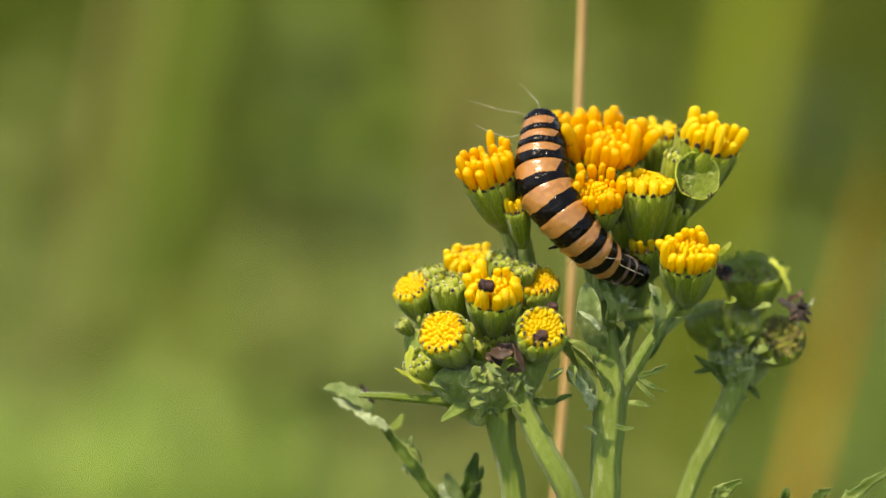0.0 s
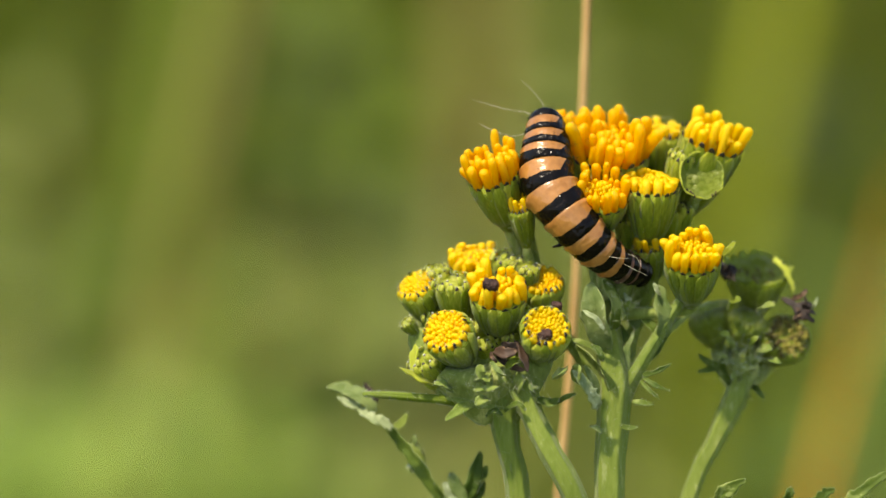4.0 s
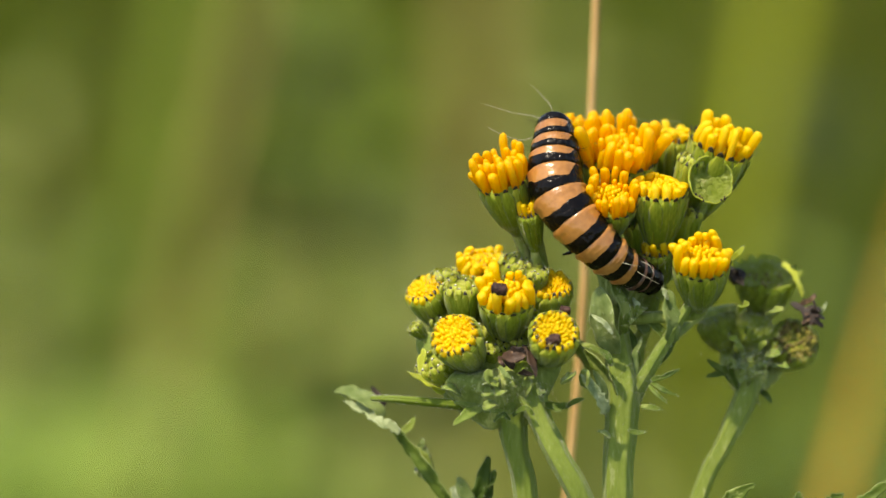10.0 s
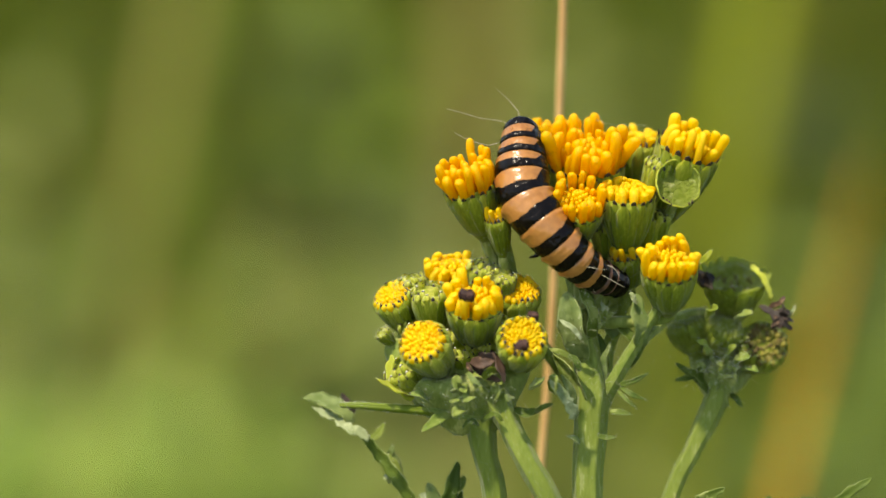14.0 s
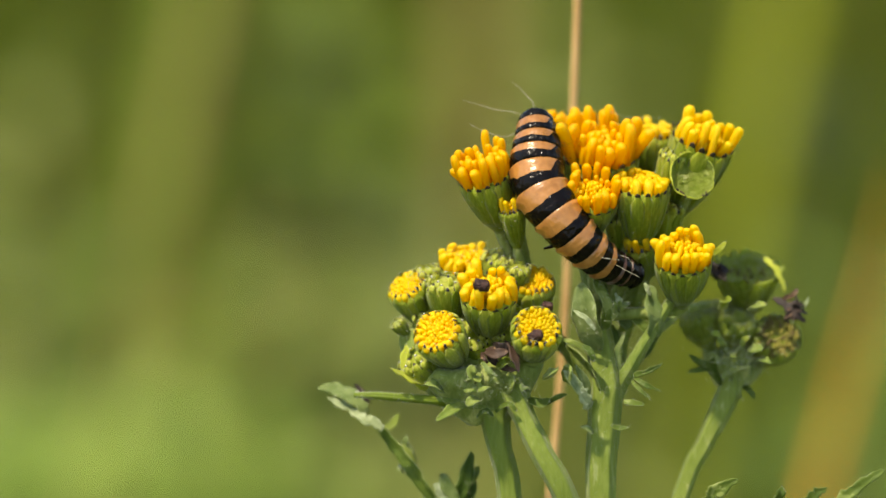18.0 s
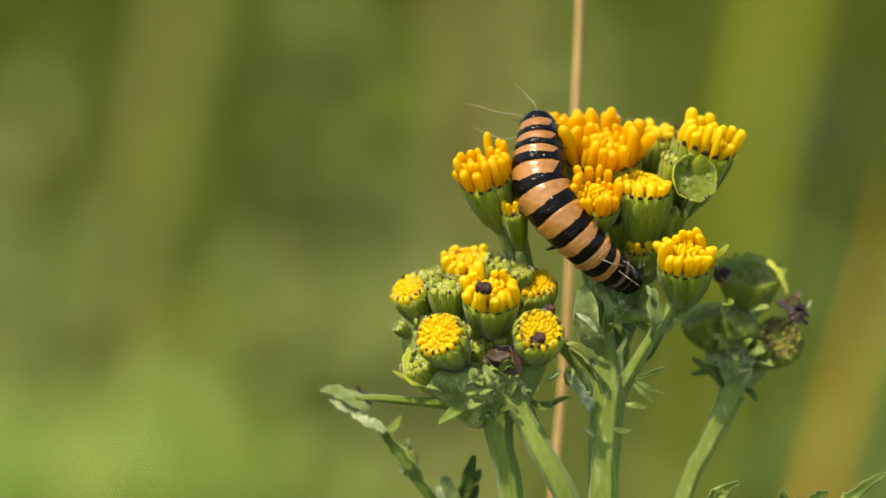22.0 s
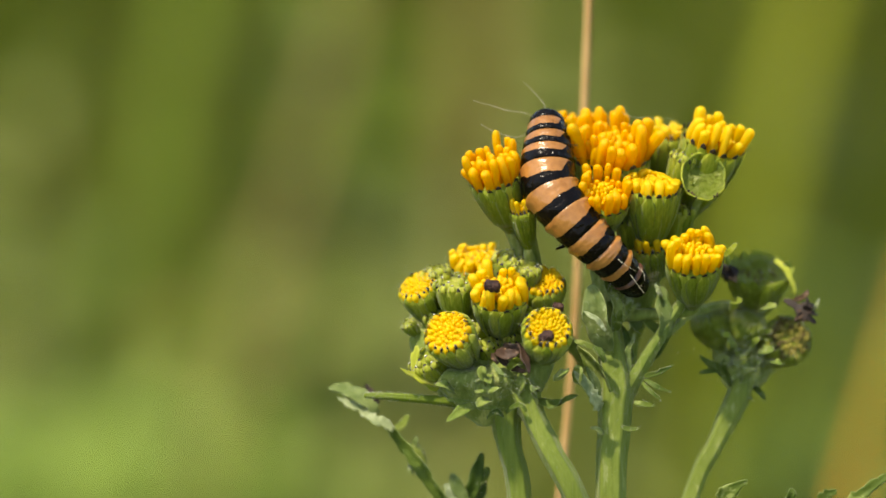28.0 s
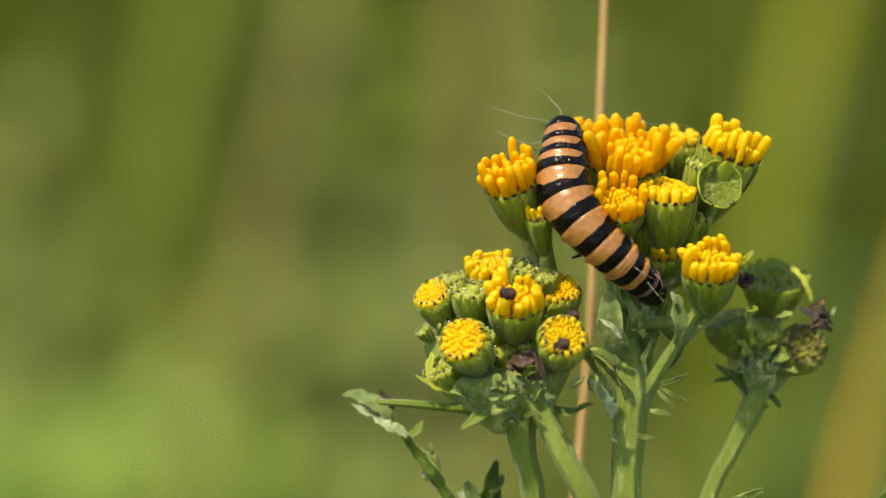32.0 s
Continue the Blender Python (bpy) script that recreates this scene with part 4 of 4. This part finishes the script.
# time, share of the lowered shape, share of the drawing up
BENDS = [(0.0, -.22, .95), (1.0, -.2, 1), (2.0, -.1, 1), (3.5, -.12, 1), (6.0, -.1, 1), (7.0, -.04, .85), (8.0, .02, .6), (9.0, 0, .4), (11.0, -.05, .5), (13.0, 0, .7), (16.0, 0, .8), (18.0, -.1, .8), (20.0, 0, .8),
         (21.0, .12, .7), (22.0, .38, .7), (23.0, .40, .7), (24.0, .42, .7), (25.5, .45, .6), (27.5, .8, .25), (28.0, .95, .15), (29.0, 1.0, .05), (30.5, 1.05, 0), (31.0, 1.0, 0), (31.5, .88, 0), (32.0, .82, 0)]


def segment_places(bend=0.0, lift=0.0):
    pts = [at(*(p + (q - p) * bend + u * lift for p, q, u in zip(raised[:3], low, (*up, 0)))) - CAT_AT for raised, low, up in zip(SPINE, LOWERED, LIFT)]
    frames = []
    for i in range(len(pts) - 1):
        way = (pts[i + 1] - pts[i]).normalized()
        side = way.cross(-AHEAD).normalized()
        back = side.cross(way)
        frames.append(Matrix((side, back, way)).transposed().to_4x4())
    return pts, frames


def along_spine(pts, radii, u):
    """Place, direction and radius on the rounded line of the body."""
    i = min(max(int(math.floor(u)), 0), len(pts) - 2)
    s = u - i
    p0, p1, p2, p3 = pts[max(i - 1, 0)], pts[i], pts[i + 1], pts[min(i + 2, len(pts) - 1)]
    if s < 0 or s > 1:
        spot, way = p1.lerp(p2, s), p2 - p1
    else:
        spot = 0.5 * (2 * p1 + (p2 - p0) * s + (2 * p0 - 5 * p1 + 4 * p2 - p3) * s * s + (3 * p1 - p0 - 3 * p2 + p3) * s ** 3)
        way = (p2 - p0) + 2 * (2 * p0 - 5 * p1 + 4 * p2 - p3) * s + 3 * (3 * p1 - p0 - 3 * p2 + p3) * s * s
    return spot, way.normalized(), radii[i] + (radii[i + 1] - radii[i]) * s


def build_caterpillar():
    """Ring after ring from the tail to the head, each orange behind and black in front, with warts, folds and bristles."""
    pts, frames = segment_places()
    radii = [p[3] / 16000 for p in SPINE]
    rng = random.Random(12)
    made = []
    last, sides = len(pts) - 2, 72
    for k in range(len(pts) - 1):
        cut = 1 - BLACK[k]
        shape = Shape()
        rows, slots = [], []
        home = (Matrix.Translation(pts[k]) @ frames[k]).inverted()
        if cut > 0.02:
            steps = [-0.14, -0.07, 0.0] + [cut * q / 9 for q in range(1, 10)] + [cut + (1 - cut) * q / 9 for q in range(1, 10)] + [1.07, 1.14]
        else:
            steps = [-0.14, -0.07] + [q / 14 for q in range(15)] + [1.07, 1.14]
        for s in steps:
            ring = []
            for j in range(sides):
                a = 2 * math.pi * j / sides
                ca, sa = math.cos(a), math.sin(a)
                # the black spreads over the orange low on the flanks, most on the tail's rings
                if 0.02 < cut and 0 <= s <= 1:
                    right = min(1.0, max(0.0, (-ca - 0.5) / 0.25)) * (0.88 if 0 < k < 5 else 0.12)
                    left = min(1.0, max(0.0, (ca - 0.75) / 0.25)) * 0.22
                    edge = cut * (1 - right - left) + 0.05 * noise.noise((ca * 2 + k * 7, sa * 2, 1.0)) + 0.025 * noise.noise((ca * 7 + k * 3, sa * 7, 3.0))
                    edge = max(edge, 0.04)
                    t = s / cut * edge if s <= cut else edge + (s - cut) / (1 - cut) * (1 - edge)
                else:
                    t = s
                spot, way, r = along_spine(pts, radii, k + t)
                side = way.cross(-AHEAD).normalized()
                back = side.cross(way)
                # tucked in at the creases, swollen behind the crease and over the band
                swell = 1.0 + 0.022 * math.sin(math.pi * min(max(t, 0), 1)) - 0.055 * math.exp(-((t - 0.0) / 0.05) ** 2) - 0.04 * math.exp(-((t - 1.0) / 0.05) ** 2)
                if t < 0 or t > 1:
                    swell = 0.945 - 0.9 * (-t if t < 0 else t - 1)
                flank = max(0.0, abs(ca) - 0.72) / 0.28
                swell += 0.085 * flank * math.exp(-((t - 0.16) / 0.10) ** 2) * (1 if k > 4 else 0.4)
                for wart in (0.35, 0.36 + 0.9, math.pi - 1.26, math.pi - 0.35):
                    swell += 0.035 * math.exp(-((a - wart) / 0.13) ** 2 - ((t - 0.5 - cut / 2) / 0.13) ** 2)
                swell += 0.020 * noise.noise((ca * 1.6 + k * 5, sa * 1.6, t * 9)) + (0.010 * noise.noise((ca * 1.2 + k * 3, sa * 1.2, t * 22)) if t < cut else 0) + 0.008 * noise.noise((ca * 9 + k * 5, sa * 9, t * 14))
                if k == 0:
                    swell *= 0.55 + 0.45 * min(1, max(0, t + 0.14) / 0.5) ** 0.5
                if k == last:
                    swell *= 1.06 if t < 0.45 else max(0.1, 1.06 - 2.0 * (t - 0.45) ** 2)
                flat = 0.94 if sa < 0 else 1.0
                ring.append(home @ (spot + side * ca * r * swell + back * sa * r * swell * flat))
            rows.append(ring)
            slots.append(0 if s <= cut - 1e-6 and cut > 0.02 else 1)
        shape.ring_skin(rows, slots=slots[:-1] + [slots[-1]])
        name = "head_capsule" if k == last else "body_segment"
        seg = part(name, shape, [ORANGE, INK] if k < last - 2 else [HEAD_BROWN, INK], caterpillar, "shiny black head" if k == last else "", Matrix.Translation(pts[k]) @ frames[k])
        length = (pts[k + 1] - pts[k]).length
        r0 = (radii[k] + radii[k + 1]) / 2
        # bristles on the warts: dark on the body, pale and longer at the head
        for h in range(9 if k >= last - 3 else 22 if k < 3 else 11):
            a = rng.choice((0.35, 1.26, 1.88, 2.79, 3.05, 0.1)) + rng.uniform(-.12, .12)
            long = rng.uniform(0.0005, 0.0013) * (1.5 if k >= last - 3 or k < 2 else 1)
            root = Vector((math.cos(a) * r0, math.sin(a) * r0, length * rng.uniform(0.55, 0.85)))
            tip = root + Vector((math.cos(a) + rng.uniform(-.3, .3), math.sin(a) + rng.uniform(-.3, .3), rng.uniform(-.5, .5))) * long
            hair = Shape()
            hair.tube([root * 0.98, root.lerp(tip, 0.5), tip], [0.000013, 0.00001, 0.000005], 3)
            part("bristle", hair, HAIR if k >= last - 3 and h % 2 else INK, seg)
        # stub legs below the middle and the front
        if k in (4, 5, 6, 7, 9, 10, 11):
            for s in (-1, 1):
                leg = Shape()
                x = s * r0 * 0.55
                far = r0 * (1.15 if k < 8 else 1.25)
                leg.tube([(x, -r0 * 0.6, length * 0.5), (x * 1.25, -far * 0.9, length * 0.5), (x * 1.3, -far * 1.05, length * 0.6)], [r0 * .22, r0 * .16, r0 * .05] if k < 8 else [r0 * .14, r0 * .09, r0 * .02], 7)
                part("leg", leg, INK, seg)
        if k == 6:
            proleg = Shape()
            proleg.tube([(r0 * 0.7, -r0 * 0.3, length * 0.85), (r0 * 1.05, -r0 * 0.4, length * 0.85), (r0 * 1.32, -r0 * 0.5, length * 0.75)], [r0 * .14, r0 * .08, r0 * .04], 8)
            part("proleg", proleg, INK, seg)
        strands = ()
        if k == 1:
            strands = ([(956, 212, 2), (938, 205, 2), (905, 200, 1), (875, 191, 1), (846, 183, 0)], [(974, 203, 2), (971, 188, 2), (960, 175, 3), (944, 158, 3), (934, 150, 2)],
                       [(946, 240, 2), (922, 248, 1), (898, 243, 0), (875, 234, 0), (859, 225, 0)])
        if k == last - 2:
            strands = ([(1130, 484, -3.5), (1150, 497, -4.2), (1168, 508, -4.4)], [(1100, 466, -4.6), (1116, 471, -5), (1138, 475, -5)], [(1138, 466, -2.5), (1152, 474, -3), (1158, 486, -3)])
        for strand in strands:
            line = smooth_line([home @ (at(*p) - CAT_AT) for p in strand], 5)
            hair = Shape()
            hair.tube(line, between([0.00003, 0.000026, 0.000016], len(line)), 4)
            part("long_hair", hair, HAIR, seg)
        made.append(seg)
    return made


# ---- small things on the plant ----
def pellet(x, y, d, size, seed, label):
    rng = random.Random(seed)
    spot = at(x, y, d)
    shape = Shape()
    m = turned(facing(1, rng.uniform(-.3, .3), rng.uniform(-.3, .3)))
    s = size / 32000
    shape.lathe(m, [(s * .1, -s), (s * .5, -s * .95), (s * .7, -s * .7), (s * .66, -s * .4), (s * .76, 0), (s * .66, s * .35), (s * .74, s * .6), (s * .5, s * .95), (s * .1, s)], 14, ridge=0.12)
    for i, v in enumerate(shape.verts):
        w = noise.noise_vector((v[0] * 2500 + seed, v[1] * 2500, v[2] * 2500)) * s * 0.18
        shape.verts[i] = (v[0] + w.x, v[1] + w.y, v[2] + w.z)
    ob = new("frass_pellet", shape.mesh("frass_pellet", [FRASS]))
    ob.location = spot
    return tagged(ob, label, "droppings", "frass pellets on the flower heads")


def build_straw():
    foot = Vector((at(700, 4500, 22).x, at(945, 1200, 22).y + 0.01, 0))
    ob = thing("dry_grass_stalk", Matrix.Translation(foot), "thin dry tan grass stalk standing behind the flower", "grass")
    line = smooth_line([Vector((0, 0, -0.01)), at(860, 2600, 22) - foot, at(968, 1200, 22) - foot, at(1000, 865, 22) - foot, at(1014, 715, 22) - foot, at(1027, 540, 22) - foot, at(1036, 340, 22) - foot, at(1044, 150, 22) - foot,
                        at(1050, 0, 22) - foot, at(1056, -250, 22) - foot, at(1052, -700, 22) - foot], 7)
    shape = Shape()
    shape.tube(line, between([0.0007, 0.0006, 0.0005, 0.00045, 0.00044, 0.00043, 0.00042, 0.00042, 0.00041, 0.0003, 0.0002], len(line)), 12, 0, 0.03)
    part("stalk", shape, STRAW, ob)
    return ob


def build_silk():
    shape = Shape()
    foot = at(1160, 225, 4)
    ob = thing("silk_thread", Matrix.Translation(foot), "fine white silk thread strung between the flower heads", "silk")
    for pts in ([(1108, 205, 3), (1135, 213, 4), (1168, 214, 5), (1200, 216, 5)], [(1115, 195, 4), (1118, 204, 4), (1122, 213, 4)]):
        strand = Shape()
        line = smooth_line([at(*p) - foot for p in pts], 5)
        strand.tube(line, [0.000016] * len(line), 3)
        part("strand", strand, WOOL, ob)
    return ob


build_ground()
build_field()
yellow_blade = tall_blade("tall_grass_blade", "broad yellow-green grass blade, out of focus", GRASS_YELLOW, ((1408, -80), (1285, 480)), 560, 0.0058, 1, 1, (.05, .05, .06, .08, .35, 1.0, .7))
orange_blade = tall_blade("tall_grass_blade", "dry orange-brown grass blade, out of focus", GRASS_ORANGE, ((1590, 470), (1474, 882)), 290, 0.0038, 1, 2, (.6, .8, .9, 1.0, .9, .5, .1))
brown_stem = tall_blade("tall_grass_blade", "dry brown grass stem, out of focus", GRASS_DRY, ((480, -80), (350, 440)), 480, 0.0030, 1, 3, (.05, .05, .1, .15, .4, .9, 1.0))
tall_blade("tall_grass_blade", "dry brown grass stem, out of focus", GRASS_DRY, ((850, -60), (840, 300)), 700, 0.0085, 1, 4, (.1, .1, .2, .3, .6, 1.0, .9))
tall_blade("tall_grass_blade", "broad green grass blade, out of focus", BLADE_GREEN, ((350, -80), (220, 500)), 600, 0.0080, 1, 5, (.03, .06, .15, .6, 1.0, .8))
soft_leaves = "low clump of leaves, light green to shade-dark, out of focus"
# the darkest clumps are added, their colour standing in for shaded gaps
for k, (x, y, mat, spread, count, size) in enumerate(((360, 715, GRASS_LIGHT, 0.017, 26, 0.016), (40, 745, GRASS_LIGHT, 0.020, 50, 0.017), (230, 750, GRASS_LIGHT, 0.028, 50, 0.018),
                                                      (70, 170, GRASS_GREY, 0.011, 8, 0.013), (770, 330, GRASS_GREY, 0.007, 7, 0.012), (740, 400, GRASS_GREY, 0.008, 5, 0.012), (640, 20, BLADE_GREEN, 0.010, 4, 0.014),
                                                      (430, 290, BLADE_GREEN, 0.009, 4, 0.013), (410, 450, BLADE_GREEN, 0.010, 5, 0.013), (800, 290, GRASS_GREY, 0.007, 5, 0.012), (1560, 420, GRASS_LIGHT, 0.012, 10, 0.013), (640, 700, BLADE_GREEN, 0.012, 8, 0.014), (330, 560, BLADE_GREEN, 0.010, 4, 0.013), (1190, 740, GRASS_GREY, 0.007, 4, 0.012), (830, 800, GRASS_GREY, 0.008, 8, 0.012), (60, 0, BLADE_GREEN, 0.010, 4, 0.014),
                                                      (660, 40, GRASS_SHADE, 0.010, 5, 0.013), (740, 130, GRASS_SHADE, 0.008, 4, 0.013), (560, 330, GRASS_GREY, 0.010, 5, 0.013), (520, 440, GRASS_LIGHT, 0.012, 7, 0.013), (420, 420, GRASS_DRY, 0.009, 4, 0.013), (1090, -30, GRASS_GREY, 0.009, 6, 0.013), (690, 400, GRASS_GREY, 0.010, 7, 0.013), (560, 60, GRASS_SHADE, 0.009, 3, 0.013), (680, 190, GRASS_SHADE, 0.009, 5, 0.013), (1510, 110, GRASS_SHADE, 0.010, 7, 0.014), (1400, 690, GRASS_SHADE, 0.008, 8, 0.012), (150, 300, GRASS_SHADE, 0.010, 3, 0.014),
                                                      (790, 780, GRASS_GREY, 0.009, 6, 0.012), (1300, 780, BLADE_GREEN, 0.010, 6, 0.012), (420, 690, GRASS_LIGHT, 0.018, 22, 0.016), (250, 800, GRASS_LIGHT, 0.022, 26, 0.017), (60, 820, GRASS_LIGHT, 0.016, 14, 0.016), (470, 770, GRASS_GREY, 0.012, 10, 0.014))):
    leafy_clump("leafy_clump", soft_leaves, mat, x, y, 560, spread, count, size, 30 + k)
build_stems()
build_heads()
build_leaves()
build_withered()
build_wool()
SEGMENTS = build_caterpillar()
straw = build_straw()
silk = build_silk()
PELLETS = [pellet(880, 512, -7.2, 28, 1, "dark brown frass pellet on a yellow flower head"),
           pellet(975, 602, -8.2, 27, 2, "dark brown frass pellet on an olive-yellow flower head"),
           pellet(996, 549, -5.0, 20, 3, "dark brown frass pellet behind a flower head")]

# lean to the right and nod towards the eye of the plant in the wind, in degrees
SWAY = [
    (0, -0.158, -0.162), (0.5, -0.171, -0.211), (1, -0.209, -0.184), (1.5, -0.143, -0.174), (2, -0.151, -0.126), (2.5, -0.176, -0.091),
    (3, -0.149, -0.125), (3.5, -0.088, -0.201), (5.5, -0.121, -0.166), (6, -0.082, -0.032), (6.5, -0.038, 0.04), (7, -0.03, 0.005),
    (7.5, -0.056, 0.003), (8, 0.027, 0.084), (8.5, -0.028, -0.001), (9, -0, 0), (9.5, 0.084, 0.038), (10, 0.032, 0.013),
    (10.5, 0.004, -0.035), (11, -0.055, -0.056), (11.5, -0.126, -0.083), (12, -0.195, 0.021), (12.5, -0.468, 0.13), (13, -0.538, 0.055),
    (13.5, -0.514, 0.233), (15.5, -0.302, 0.081), (16, -0.349, -0.083), (16.5, -0.305, -0.008), (17, -0.213, 0.002), (17.5, -0.218, -0.099),
    (18, -0.233, -0.191), (18.5, -0.169, -0.061), (19, -0.219, -0.105), (19.5, -0.249, -0.101), (20, -0.221, -0.142), (20.5, -0.274, -0.055),
    (21, -0.294, -0.092), (21.5, -0.27, -0.079), (22, -0.201, -0.063), (22.5, -0.201, -0.086), (23, -0.222, -0.16), (23.5, -0.2, -0.117),
    (24, -0.188, -0.062), (24.5, -0.193, -0.129), (25, -0.126, -0.053), (25.5, -0.091, -0.027), (27.5, -0.101, -0.153), (28, -0.072, -0.14),
    (28.5, -0.096, -0.226), (29, -0.096, -0.238), (29.5, -0.048, -0.182), (30, -0.048, -0.2), (30.5, -0.052, -0.236), (31, -0.032, -0.139),
    (31.5, 0.068, 0.11), (32, 0.159, 0.219),
]


def motions():
    def swung(pivot, rest, share=1.0):
        rows = []
        for t, lean, nod in SWAY:
            turn = Matrix.Translation(pivot) @ pose(0, 0, 0, nod * share, lean * share, 0) @ Matrix.Translation(-pivot)
            rows.append((t, turn @ rest))
        return rows

    walk(plant, swung(BASE, Matrix.Translation(BASE)))
    walk(caterpillar, swung(BASE, Matrix.Translation(CAT_AT)))
    walk(straw, swung(straw.location.copy(), straw.matrix_world.copy()))
    walk(silk, swung(BASE, silk.matrix_basis.copy()))
    for ob in PELLETS:
        walk(ob, swung(BASE, ob.matrix_basis.copy()))
    # the caterpillar lowers and draws in its front end
    rows = [[] for _ in SEGMENTS]
    for t, bend, lift in BENDS:
        pts, frames = segment_places(bend, lift)
        for k in range(len(SEGMENTS)):
            rows[k].append((t, Matrix.Translation(pts[k]) @ frames[k]))
    for k, seg in enumerate(SEGMENTS):
        if k >= 3:
            walk(seg, rows[k])
    # grass behind, driven by the wind: degrees of lean
    for ob, drift in ((orange_blade, ((0, -1.07), (3, -.79), (6, -.18), (9, 0), (12, -.85), (13, -1.58), (16, -.9), (19, -.46), (23, -.5), (25, -.22), (28, .42), (32, .2))),
                      (yellow_blade, ((0, -.8), (6, .1), (9, 0), (13, -1.0), (16, -.4), (19, .1), (23, -.1), (28, .8), (32, 1.2))),
                      (brown_stem, ((0, -3.8), (1, -3.0), (2, -2.4), (3, -1.8), (6, .3), (9, 0), (12, -1.7), (13, -2.5), (16, -1.9), (19, -1.6), (21, -2.2), (23, -2.4), (25, .5), (28, 2.7), (32, 1.9)))):
        rest = ob.matrix_basis.copy()
        walk(ob, [(t, rest @ pose(0, 0, 0, 0, lean, 0)) for t, lean in drift])


motions()
